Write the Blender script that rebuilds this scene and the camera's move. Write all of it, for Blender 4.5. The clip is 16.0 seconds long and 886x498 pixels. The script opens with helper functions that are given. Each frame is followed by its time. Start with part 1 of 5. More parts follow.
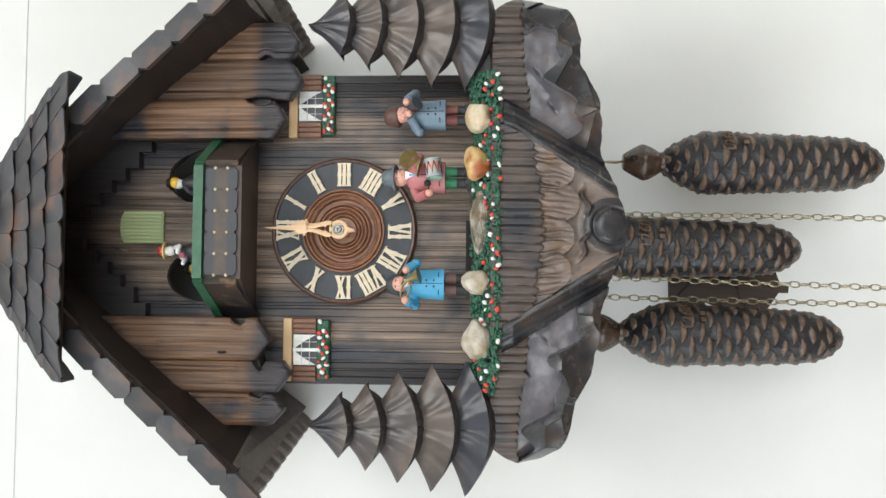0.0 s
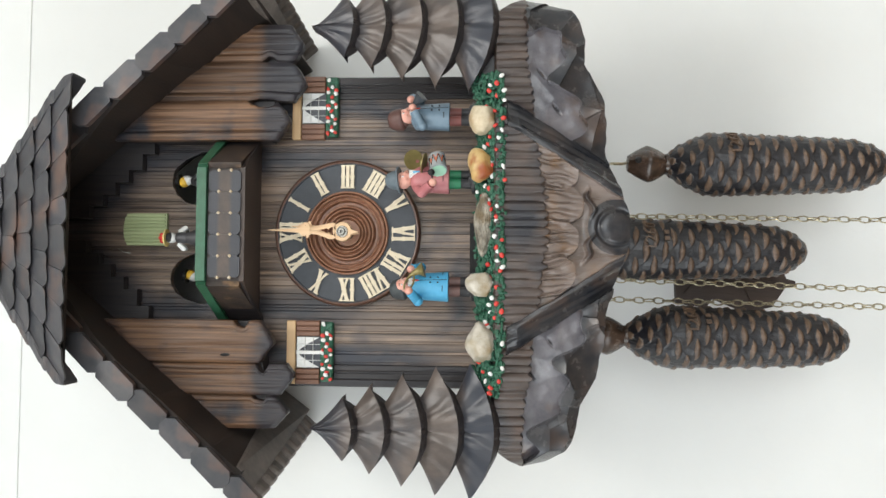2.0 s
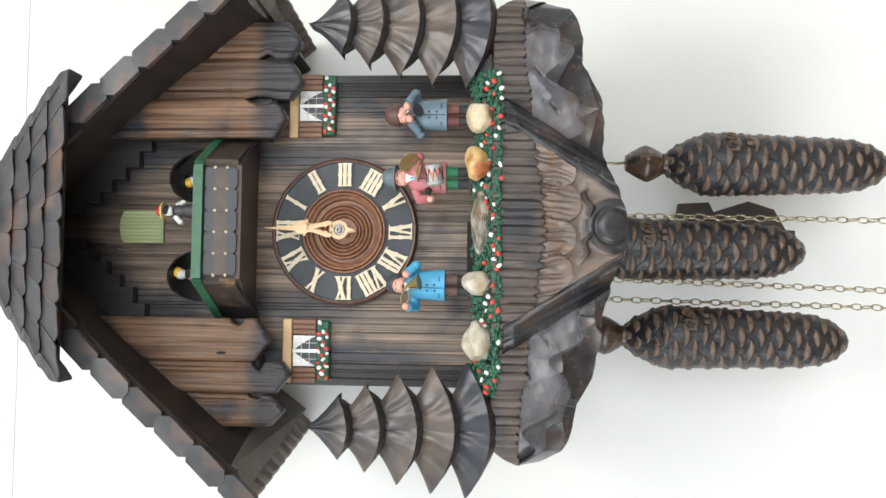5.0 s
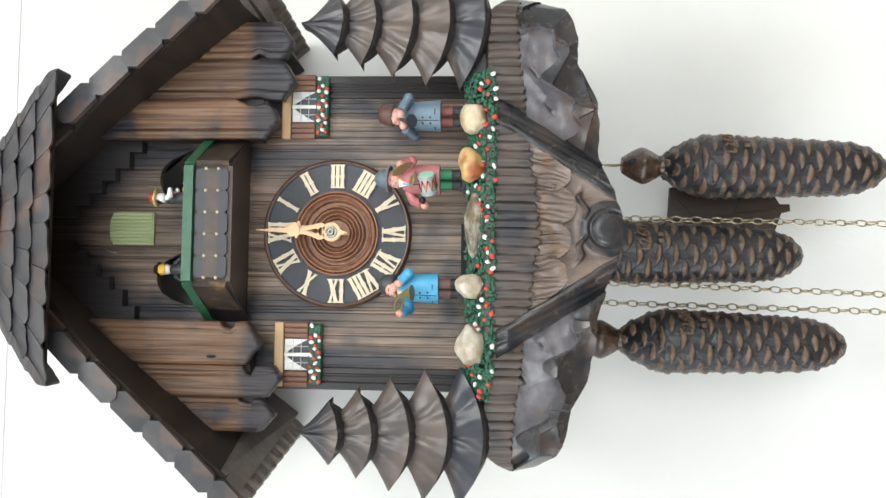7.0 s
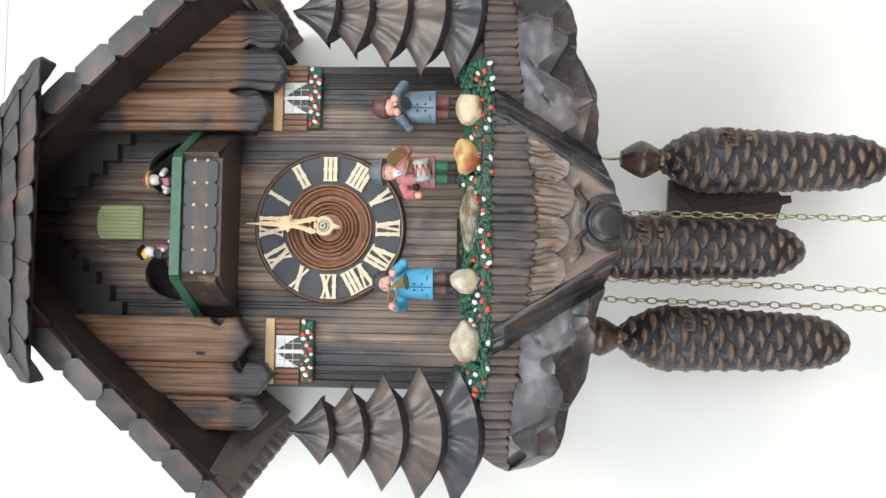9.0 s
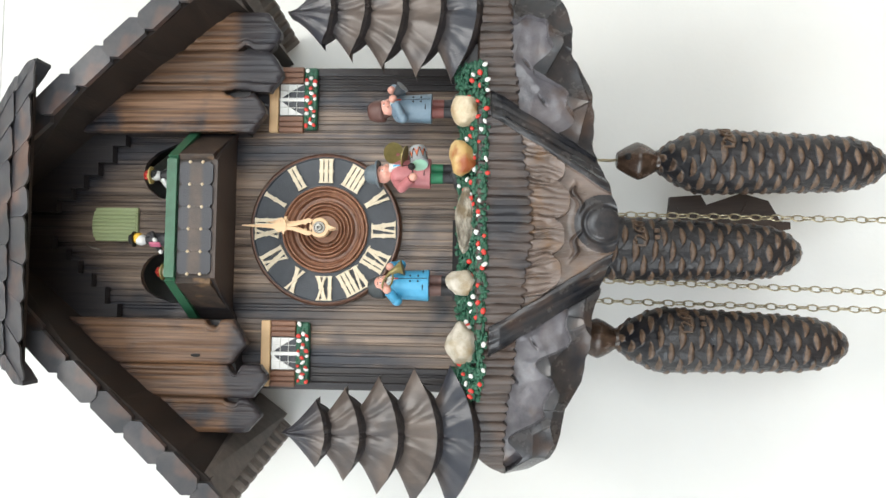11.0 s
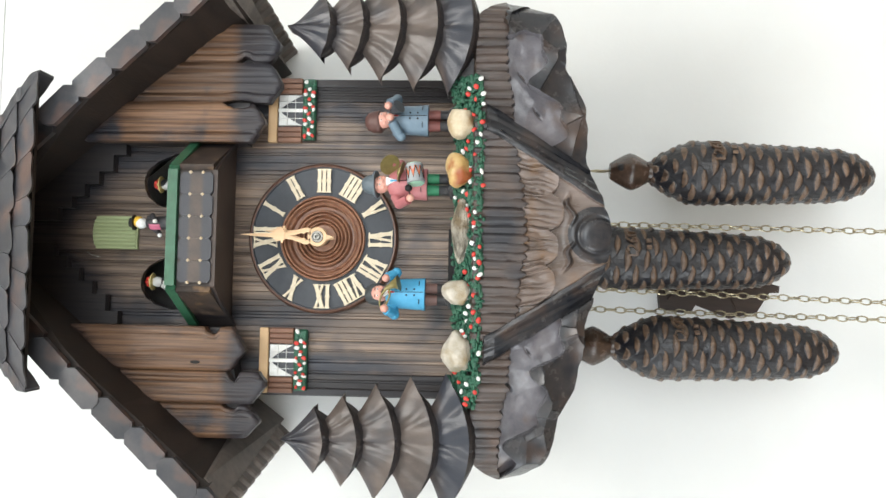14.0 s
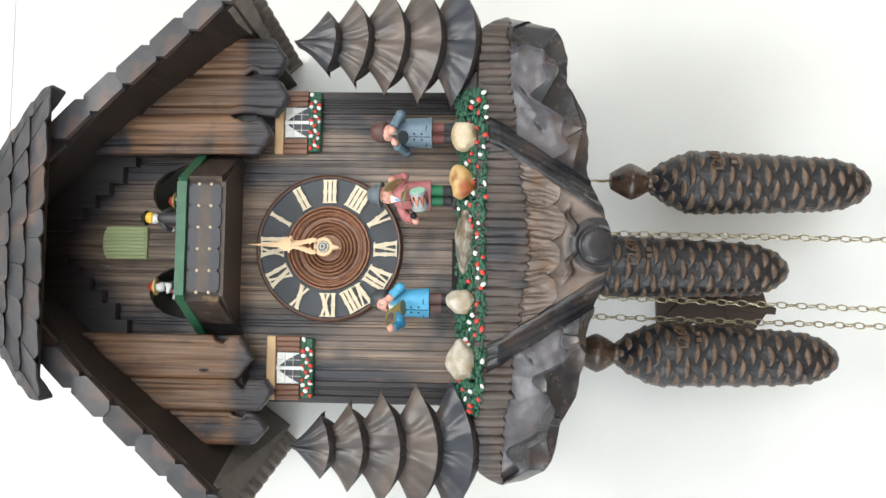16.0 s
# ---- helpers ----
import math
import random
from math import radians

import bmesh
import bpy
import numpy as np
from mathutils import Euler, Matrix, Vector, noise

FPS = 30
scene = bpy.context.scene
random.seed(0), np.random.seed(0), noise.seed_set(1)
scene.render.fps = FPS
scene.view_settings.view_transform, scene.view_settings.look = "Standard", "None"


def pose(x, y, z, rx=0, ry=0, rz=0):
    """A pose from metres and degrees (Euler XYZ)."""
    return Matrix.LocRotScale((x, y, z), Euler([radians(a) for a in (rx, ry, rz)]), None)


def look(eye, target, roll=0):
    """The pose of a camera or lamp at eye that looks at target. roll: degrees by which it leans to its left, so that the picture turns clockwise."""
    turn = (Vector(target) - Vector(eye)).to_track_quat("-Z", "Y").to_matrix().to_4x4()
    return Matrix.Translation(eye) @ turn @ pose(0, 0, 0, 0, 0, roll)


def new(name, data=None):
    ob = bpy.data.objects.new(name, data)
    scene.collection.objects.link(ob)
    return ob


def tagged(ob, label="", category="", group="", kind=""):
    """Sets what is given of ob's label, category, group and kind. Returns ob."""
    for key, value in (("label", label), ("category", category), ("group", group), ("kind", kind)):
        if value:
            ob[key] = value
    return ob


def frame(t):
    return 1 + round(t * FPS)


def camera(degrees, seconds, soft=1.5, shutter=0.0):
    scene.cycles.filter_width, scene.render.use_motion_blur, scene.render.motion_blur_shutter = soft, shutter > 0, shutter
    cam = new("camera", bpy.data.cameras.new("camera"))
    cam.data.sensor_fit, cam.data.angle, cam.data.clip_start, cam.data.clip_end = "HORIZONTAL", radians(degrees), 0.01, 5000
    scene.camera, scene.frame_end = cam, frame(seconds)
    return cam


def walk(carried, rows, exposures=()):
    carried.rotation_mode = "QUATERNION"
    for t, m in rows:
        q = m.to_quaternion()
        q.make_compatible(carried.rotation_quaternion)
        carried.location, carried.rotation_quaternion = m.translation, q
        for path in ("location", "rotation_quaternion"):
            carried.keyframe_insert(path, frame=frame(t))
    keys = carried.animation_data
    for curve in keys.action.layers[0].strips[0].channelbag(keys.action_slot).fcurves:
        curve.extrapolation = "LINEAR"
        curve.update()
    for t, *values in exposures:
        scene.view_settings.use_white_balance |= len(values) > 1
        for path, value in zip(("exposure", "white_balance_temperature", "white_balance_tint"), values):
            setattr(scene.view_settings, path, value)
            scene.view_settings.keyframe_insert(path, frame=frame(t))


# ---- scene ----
cam = camera(57.96, 16.0)
PATH = [
    (0, (-0.03727, -0.75481, 1.58500), (0.00166, 0.24277, 1.64267), -89.61),
    (0.5, (-0.03770, -0.75867, 1.58618), (0.00097, 0.23886, 1.64479), -89.69),
    (1, (-0.03623, -0.75921, 1.58613), (0.00430, 0.23819, 1.64570), -89.53),
    (1.5, (-0.03638, -0.75628, 1.58412), (0.00559, 0.24091, 1.64624), -89.70),
    (2, (-0.03741, -0.75273, 1.58548), (0.00454, 0.24447, 1.64739), -89.66),
    (2.5, (-0.03826, -0.75034, 1.58474), (0.00159, 0.24691, 1.64728), -89.52),
    (3, (-0.04092, -0.74916, 1.58515), (0.00155, 0.24805, 1.64653), -89.57),
    (3.5, (-0.04050, -0.74866, 1.58480), (0.00204, 0.24854, 1.64630), -89.57),
    (4, (-0.03947, -0.75081, 1.58377), (0.00353, 0.24626, 1.64706), -89.50),
    (6.5, (-0.04070, -0.74658, 1.58252), (0.00640, 0.25055, 1.64178), -89.30),
    (7, (-0.03997, -0.74310, 1.58042), (0.00857, 0.25394, 1.63998), -89.33),
    (7.5, (-0.04161, -0.73880, 1.58024), (0.00779, 0.25833, 1.63762), -89.39),
    (8, (-0.04381, -0.73422, 1.57951), (0.00564, 0.26288, 1.63738), -89.32),
    (8.5, (-0.04088, -0.73417, 1.58027), (0.00572, 0.26323, 1.63522), -89.41),
    (9, (-0.04239, -0.72903, 1.58008), (0.00474, 0.26832, 1.63547), -89.21),
    (11.5, (-0.04369, -0.72778, 1.57747), (0.00821, 0.26940, 1.63169), -89.29),
    (12, (-0.04125, -0.73152, 1.57787), (0.00877, 0.26583, 1.63076), -89.18),
    (12.5, (-0.03935, -0.73478, 1.57893), (0.01373, 0.26258, 1.62831), -89.15),
    (13, (-0.03981, -0.73607, 1.57653), (0.01670, 0.26104, 1.62737), -89.28),
    (13.5, (-0.03881, -0.73896, 1.57830), (0.01680, 0.25833, 1.62631), -89.27),
    (14, (-0.03788, -0.73859, 1.57865), (0.01476, 0.25893, 1.62555), -89.07),
    (14.5, (-0.03754, -0.73877, 1.57822), (0.01771, 0.25857, 1.62580), -89.05),
    (15, (-0.03732, -0.74151, 1.57929), (0.01788, 0.25583, 1.62695), -89.04),
    (15.5, (-0.03589, -0.74565, 1.57966), (0.02076, 0.25157, 1.62805), -89.22),
    (16, (-0.03386, -0.75025, 1.57975), (0.02281, 0.24693, 1.62880), -89.25),
]
walk(cam, [(t, look(eye, target, roll)) for t, eye, target, roll in PATH], exposures=[(0.0, -0.27), (1.5, -0.27), (2.5, -0.22), (3.5, -0.11), (5.0, 0.0), (16.0, 0.0)])

# ---- light ----
world = bpy.data.worlds.new("sky")
scene.world = world
world.use_nodes = True
sky = world.node_tree.nodes.new("ShaderNodeTexSky")
sky.sky_type, sky.sun_disc = "NISHITA", False
sky.sun_elevation, sky.sun_rotation = radians(35), radians(250)
world.node_tree.links.new(sky.outputs[0], world.node_tree.nodes["Background"].inputs[0])
world.node_tree.nodes["Background"].inputs[1].default_value = 0.12


def area_lamp(name, eye, target, w, h, watts, colour):
    data = bpy.data.lights.new(name, "AREA")
    data.shape, data.size, data.size_y, data.energy, data.color = "RECTANGLE", w, h, watts, colour
    ob = new(name, data)
    ob.matrix_world = look(eye, target)
    return ob


# daylight through the room's two unseen windows, and an added overhead lamp
area_lamp("window_light_side", (-1.77, -1.35, 1.60), (0.0, -1.35, 1.60), 1.3, 1.3, 28, (0.85, 0.93, 1.0))
area_lamp("window_light_back", (0.5, -3.17, 1.65), (0.5, 0.0, 1.65), 2.0, 1.4, 47, (0.94, 0.98, 1.0))
area_lamp("added_light_overhead", (0.1, -1.0, 2.44), (0.1, -1.0, 0.0), 0.5, 0.5, 11, (1.0, 0.97, 0.92))


# ---- materials ----
def nodes_of(name):
    m = bpy.data.materials.new(name)
    m.use_nodes = True
    n, l = m.node_tree.nodes, m.node_tree.links
    return m, n, l, n["Principled BSDF"]


def surface(name, a, b, scale=60.0, stretch=(1, 1, 1), rough=0.5, metal=0.0, bump=0.3, fine=900.0, spread=(0.35, 0.65), piece=0.0, c=None, cscale=18.0, cspread=(0.5, 0.68), depth=0.0006):
    """Two colours mixed by stretched noise, a third in large stains, fine grain relief, gloss that varies."""
    m, n, l, p = nodes_of(name)
    tc = n.new("ShaderNodeTexCoord")
    mp = n.new("ShaderNodeMapping")
    mp.inputs["Scale"].default_value = stretch
    l.new(tc.outputs["Object"], mp.inputs[0])
    info = n.new("ShaderNodeObjectInfo")
    shift = n.new("ShaderNodeVectorMath")
    shift.operation = "MULTIPLY_ADD"
    l.new(info.outputs["Random"], shift.inputs[0])
    shift.inputs[1].default_value = (3.7, 1.9, 2.3)
    l.new(mp.outputs[0], shift.inputs[2])
    big = n.new("ShaderNodeTexNoise")
    big.inputs["Scale"].default_value, big.inputs["Detail"].default_value, big.inputs["Roughness"].default_value = scale, 6, 0.62
    l.new(shift.outputs[0], big.inputs["Vector"])
    ramp = n.new("ShaderNodeMapRange")
    ramp.inputs[1].default_value, ramp.inputs[2].default_value = spread
    l.new(big.outputs[0], ramp.inputs[0])
    mix = n.new("ShaderNodeMix")
    mix.data_type = "RGBA"
    mix.inputs[6].default_value, mix.inputs[7].default_value = (*a, 1), (*b, 1)
    l.new(ramp.outputs[0], mix.inputs[0])
    out = mix.outputs[2]
    if c:
        st = n.new("ShaderNodeTexNoise")
        st.inputs["Scale"].default_value, st.inputs["Detail"].default_value = cscale, 3
        l.new(tc.outputs["Object"], st.inputs["Vector"])
        r2 = n.new("ShaderNodeMapRange")
        r2.inputs[1].default_value, r2.inputs[2].default_value = cspread
        l.new(st.outputs[0], r2.inputs[0])
        mix2 = n.new("ShaderNodeMix")
        mix2.data_type = "RGBA"
        mix2.inputs[7].default_value = (*c, 1)
        l.new(out, mix2.inputs[6])
        l.new(r2.outputs[0], mix2.inputs[0])
        out = mix2.outputs[2]
    if piece:
        hsv = n.new("ShaderNodeHueSaturation")
        v = n.new("ShaderNodeMapRange")
        v.inputs[3].default_value, v.inputs[4].default_value = 1 - piece, 1 + piece
        l.new(info.outputs["Random"], v.inputs[0])
        l.new(v.outputs[0], hsv.inputs["Value"])
        l.new(out, hsv.inputs["Color"])
        out = hsv.outputs[0]
    l.new(out, p.inputs["Base Color"])
    gr = n.new("ShaderNodeTexNoise")
    gr.inputs["Scale"].default_value, gr.inputs["Detail"].default_value = fine, 3
    l.new(shift.outputs[0], gr.inputs["Vector"])
    rr = n.new("ShaderNodeMapRange")
    rr.inputs[3].default_value, rr.inputs[4].default_value = rough - 0.09, min(1.0, rough + 0.12)
    l.new(big.outputs[0], rr.inputs[0])
    l.new(rr.outputs[0], p.inputs["Roughness"])
    p.inputs["Metallic"].default_value = metal
    if bump:
        add = n.new("ShaderNodeMath")
        add.operation = "ADD"
        l.new(gr.outputs[0], add.inputs[0])
        l.new(big.outputs[0], add.inputs[1])
        bp = n.new("ShaderNodeBump")
        bp.inputs["Strength"].default_value, bp.inputs["Distance"].default_value = bump, depth
        l.new(add.outputs[0], bp.inputs["Height"])
        l.new(bp.outputs[0], p.inputs["Normal"])
    return m


def stain_and_shade(m, dark, foot=(1.777, 1.757), top=(1.930, 1.952), most=0.7, strips=(), slant=0.97):
    """Adds the maker's dark spray stain on feet and in upright strips, and paints the upper ends darker."""
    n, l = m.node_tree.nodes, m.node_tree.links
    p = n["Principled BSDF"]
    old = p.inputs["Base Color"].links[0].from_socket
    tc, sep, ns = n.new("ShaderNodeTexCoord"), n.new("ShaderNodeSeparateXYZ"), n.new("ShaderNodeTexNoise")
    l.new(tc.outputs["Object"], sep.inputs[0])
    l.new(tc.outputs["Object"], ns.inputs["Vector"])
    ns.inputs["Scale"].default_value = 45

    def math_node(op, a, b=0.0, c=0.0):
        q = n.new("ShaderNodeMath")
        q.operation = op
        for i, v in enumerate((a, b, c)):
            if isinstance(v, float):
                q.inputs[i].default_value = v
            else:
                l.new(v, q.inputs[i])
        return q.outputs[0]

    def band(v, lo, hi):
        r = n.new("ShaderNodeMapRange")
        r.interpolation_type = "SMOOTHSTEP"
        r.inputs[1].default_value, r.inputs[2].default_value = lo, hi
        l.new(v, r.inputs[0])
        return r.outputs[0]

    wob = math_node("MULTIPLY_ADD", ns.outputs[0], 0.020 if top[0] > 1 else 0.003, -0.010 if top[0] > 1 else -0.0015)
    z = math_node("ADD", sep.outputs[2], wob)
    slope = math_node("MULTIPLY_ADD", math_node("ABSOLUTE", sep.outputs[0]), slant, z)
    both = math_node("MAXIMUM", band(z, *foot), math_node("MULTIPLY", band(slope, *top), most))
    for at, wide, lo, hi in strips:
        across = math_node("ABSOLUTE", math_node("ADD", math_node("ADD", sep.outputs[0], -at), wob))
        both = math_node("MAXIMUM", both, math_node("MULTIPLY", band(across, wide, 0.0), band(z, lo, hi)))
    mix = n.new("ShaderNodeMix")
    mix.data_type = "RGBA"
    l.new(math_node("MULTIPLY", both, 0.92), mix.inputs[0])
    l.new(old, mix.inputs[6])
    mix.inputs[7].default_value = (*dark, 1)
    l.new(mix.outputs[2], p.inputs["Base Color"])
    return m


GRAIN = (1, 1, 0.06)
PLASTER = surface("white_wall_paint", (0.79, 0.80, 0.785), (0.74, 0.75, 0.735), 3, rough=0.75, bump=0.15, fine=260, depth=0.0008)
CEILING_PAINT = surface("ceiling_paint", (0.82, 0.82, 0.80), (0.78, 0.78, 0.76), 4, rough=0.85, bump=0.1, fine=200)
FLOOR_WOOD = surface("floor_wood", (0.36, 0.25, 0.15), (0.26, 0.17, 0.10), 12, (1, 0.08, 1), rough=0.45)
HOUSE_WOOD = surface("stained_house_wood", (0.062, 0.046, 0.038), (0.305, 0.222, 0.166), 330, (1, 1, 0.025), rough=0.36, bump=0.6, c=(0.030, 0.033, 0.044), cscale=17, cspread=(0.54, 0.70), spread=(0.34, 0.66), piece=0.28)
HOUSE_DARK = surface("dark_house_wood", (0.014, 0.014, 0.018), (0.034, 0.028, 0.027), 240, (1, 1, 0.03), rough=0.42, bump=0.5)
PLANK_WOOD = surface("gable_plank_wood", (0.036, 0.018, 0.012), (0.218, 0.120, 0.066), 460, (1, 1, 0.020), rough=0.36, bump=0.8, c=(0.022, 0.023, 0.030), cscale=30, cspread=(0.56, 0.72), piece=0.22, spread=(0.30, 0.66))
# planks: stained feet, upper ends darker along the roof slope
stain_and_shade(PLANK_WOOD, (0.020, 0.021, 0.028), (1.774, 1.758))
# house boards: stained strips, and roof shade painted along their upper ends
stain_and_shade(HOUSE_WOOD, (0.018, 0.022, 0.033), (1.50, 1.49), (1.885, 1.925), 0.9, ((0.061, 0.021, 1.64, 1.74), (-0.060, 0.021, 1.66, 1.74), (0.103, 0.014, 1.60, 1.66), (-0.098, 0.014, 1.60, 1.66)))
SHINGLE = surface("roof_shingle_wood", (0.035, 0.038, 0.046), (0.068, 0.064, 0.067), 70, rough=0.38, bump=0.16, c=(0.125, 0.076, 0.060), cscale=30, cspread=(0.54, 0.68), piece=0.25)
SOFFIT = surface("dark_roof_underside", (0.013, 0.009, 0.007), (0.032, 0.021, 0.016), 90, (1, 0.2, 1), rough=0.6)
EAVE = surface("eave_grey_brown", (0.115, 0.096, 0.084), (0.185, 0.157, 0.137), 90, rough=0.52, piece=0.15)
# paler stain, with bluish window sheen mixed into the colour
CARVED_PALE = surface("carved_pale_wood_and_sheen", (0.085, 0.082, 0.094), (0.190, 0.180, 0.194), 50, rough=0.17, bump=0.25, c=(0.120, 0.078, 0.055), cscale=35, cspread=(0.56, 0.72))
CARVED_TAN = surface("carved_tan_rubbed_wood", (0.100, 0.074, 0.060), (0.215, 0.168, 0.145), 70, (1, 1, 0.2), rough=0.27, bump=0.35, c=(0.170, 0.100, 0.055), cscale=48, cspread=(0.50, 0.66))
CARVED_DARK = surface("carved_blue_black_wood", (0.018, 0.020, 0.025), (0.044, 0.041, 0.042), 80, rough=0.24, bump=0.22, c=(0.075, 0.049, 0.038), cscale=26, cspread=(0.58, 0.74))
CARVED = surface("carved_walnut", (0.036, 0.025, 0.021), (0.088, 0.061, 0.049), 90, (1, 1, 0.25), rough=0.36, bump=0.35, c=(0.020, 0.020, 0.025), cscale=22, cspread=(0.48, 0.66))
TREE_WOOD = surface("carved_tree_wood", (0.064, 0.051, 0.045), (0.128, 0.101, 0.087), 60, (1, 1, 0.3), rough=0.34, bump=0.25, c=(0.048, 0.049, 0.056), cscale=24, cspread=(0.52, 0.72))
PLATE_WOOD = surface("balcony_plate_wood", (0.040, 0.029, 0.024), (0.075, 0.052, 0.039), 90, rough=0.36, bump=0.25)
stain_and_shade(PLATE_WOOD, (0.024, 0.028, 0.038), (-0.0025, -0.0058), (0.0030, 0.0060), 1.0, slant=0.0)
UNDER_BROWN = surface("balcony_underside_wood", (0.036, 0.024, 0.019), (0.072, 0.047, 0.036), 90, (0.3, 1, 1), rough=0.5, bump=0.3)
stain_and_shade(TREE_WOOD, (0.026, 0.031, 0.043), (1.612, 1.598), (1.676, 1.694), 0.85, slant=0.0)
GREEN = surface("green_paint", (0.020, 0.085, 0.045), (0.030, 0.120, 0.065), 120, rough=0.35, bump=0.2)
LEAF_GREEN = surface("flower_bed_green", (0.010, 0.062, 0.036), (0.030, 0.125, 0.072), 300, rough=0.5, bump=0.6)
RED = surface("red_paint", (0.50, 0.030, 0.022), (0.62, 0.050, 0.035), 400, rough=0.4, bump=0.2)
WHITE = surface("white_paint", (0.78, 0.78, 0.76), (0.66, 0.66, 0.63), 300, rough=0.45, bump=0.2)
PALE_WOOD = surface("pale_window_wood", (0.52, 0.33, 0.17), (0.62, 0.42, 0.23), 200, (0.05, 1, 1), rough=0.5, bump=0.3)
SHUTTER_BROWN = surface("shutter_wood", (0.150, 0.068, 0.040), (0.215, 0.105, 0.062), 250, (1, 1, 0.06), rough=0.45, bump=0.3)
SHUTTER_GREEN = surface("pale_green_door", (0.350, 0.410, 0.210), (0.430, 0.490, 0.270), 200, GRAIN, rough=0.5, bump=0.2)
DIAL_BLUE = surface("slate_dial_paint", (0.032, 0.038, 0.048), (0.048, 0.055, 0.066), 90, rough=0.5, bump=0.25)
DIAL_WOOD = surface("turned_dial_wood", (0.190, 0.084, 0.047), (0.310, 0.152, 0.088), 200, rough=0.33, bump=0.25)
DIAL_RIM = surface("dial_rim_wood", (0.070, 0.030, 0.018), (0.130, 0.060, 0.036), 200, rough=0.38, bump=0.25)
CREAM = surface("cream_numeral", (0.66, 0.56, 0.40), (0.74, 0.65, 0.49), 300, rough=0.5, bump=0.2)
HAND = surface("pale_hand_wood", (0.62, 0.40, 0.22), (0.72, 0.50, 0.30), 300, GRAIN, rough=0.5, bump=0.2)
STEEL = surface("worn_steel", (0.20, 0.19, 0.17), (0.34, 0.33, 0.30), 300, rough=0.36, metal=1.0, bump=0.2)
BRASS = surface("aged_brass_chain", (0.38, 0.33, 0.22), (0.52, 0.47, 0.34), 400, rough=0.36, metal=1.0, bump=0.2)
CONE_DARK = surface("dark_cast_iron", (0.007, 0.008, 0.012), (0.022, 0.020, 0.021), 120, rough=0.30, bump=0.4)
CONE_WORN = surface("rubbed_brown_iron", (0.060, 0.038, 0.026), (0.165, 0.105, 0.068), 190, rough=0.36, bump=0.5)
NECK = surface("dark_polished_neck_wood", (0.032, 0.020, 0.014), (0.078, 0.047, 0.032), 120, rough=0.24, bump=0.2)
WORN_BROWN = surface("rough_worn_brown_wood", (0.018, 0.015, 0.014), (0.066, 0.044, 0.032), 110, rough=0.5, bump=0.6, c=(0.210, 0.125, 0.062), cscale=70, cspread=(0.58, 0.74))
BOB = surface("pendulum_wood", (0.030, 0.018, 0.014), (0.055, 0.033, 0.024), 160, GRAIN, rough=0.5)
# black paint, also used for the dark inside holes and the case
BLACK = surface("black_paint_and_void_shade", (0.006, 0.006, 0.006), (0.012, 0.011, 0.011), 90, rough=0.7)
STONE_WHITE = surface("white_pebble", (0.36, 0.32, 0.25), (0.56, 0.52, 0.45), 130, rough=0.5, bump=0.7, c=(0.28, 0.21, 0.11), cscale=60)
STONE_AMBER = surface("amber_pebble", (0.46, 0.27, 0.08), (0.58, 0.42, 0.20), 80, rough=0.35, c=(0.30, 0.08, 0.025), cscale=55, cspread=(0.50, 0.64))
STONE_TAN = surface("tan_pebble", (0.46, 0.36, 0.22), (0.66, 0.58, 0.44), 110, rough=0.38, bump=0.6, c=(0.34, 0.20, 0.09), cscale=75, cspread=(0.54, 0.68))
STONE_GREY = surface("grey_bark_chip", (0.10, 0.085, 0.062), (0.50, 0.46, 0.38), 190, (0.4, 1, 1), rough=0.75, bump=1.0, depth=0.0016, c=(0.16, 0.12, 0.07), cscale=90)
SKIN = surface("painted_skin", (0.66, 0.32, 0.25), (0.72, 0.38, 0.30), 200, rough=0.42, bump=0.1)
COAT_BLUE = surface("sky_blue_coat", (0.060, 0.330, 0.560), (0.080, 0.380, 0.620), 200, rough=0.42, bump=0.15)
COAT_GREY = surface("grey_blue_coat", (0.130, 0.195, 0.255), (0.160, 0.230, 0.290), 200, rough=0.42, bump=0.15)
COAT_ROSE = surface("rose_coat", (0.420, 0.140, 0.150), (0.480, 0.180, 0.185), 200, rough=0.42, bump=0.15)
HAT_GREY = surface("grey_hat", (0.100, 0.130, 0.150), (0.130, 0.160, 0.180), 200, rough=0.5, bump=0.15)
HAT_BROWN = surface("brown_hat", (0.090, 0.042, 0.036), (0.120, 0.060, 0.050), 200, rough=0.5, bump=0.15)
BOOT = surface("dark_boot", (0.030, 0.030, 0.034), (0.050, 0.048, 0.050), 200, rough=0.45, bump=0.15)
SOCK_RED = surface("red_brown_stocking", (0.170, 0.050, 0.042), (0.210, 0.070, 0.058), 200, rough=0.5, bump=0.15)
SOCK_BROWN = surface("brown_stocking", (0.130, 0.070, 0.060), (0.170, 0.095, 0.080), 200, rough=0.5, bump=0.15)
HAT_DARK = surface("dark_grey_cap", (0.040, 0.048, 0.052), (0.060, 0.068, 0.072), 200, rough=0.5, bump=0.15)
SOCK_GREEN = surface("green_trousers", (0.015, 0.160, 0.070), (0.022, 0.200, 0.090), 200, rough=0.5, bump=0.15)
HORN = surface("antique_gold_paint", (0.210, 0.175, 0.065), (0.270, 0.225, 0.090), 200, rough=0.35, metal=0.3, bump=0.15)
HORN_DARK = surface("dark_pewter_paint", (0.055, 0.065, 0.075), (0.085, 0.095, 0.105), 200, rough=0.4, metal=0.3, bump=0.15)
DRUM_GREY = surface("drum_grey", (0.30, 0.33, 0.34), (0.38, 0.40, 0.41), 200, rough=0.45, bump=0.15)
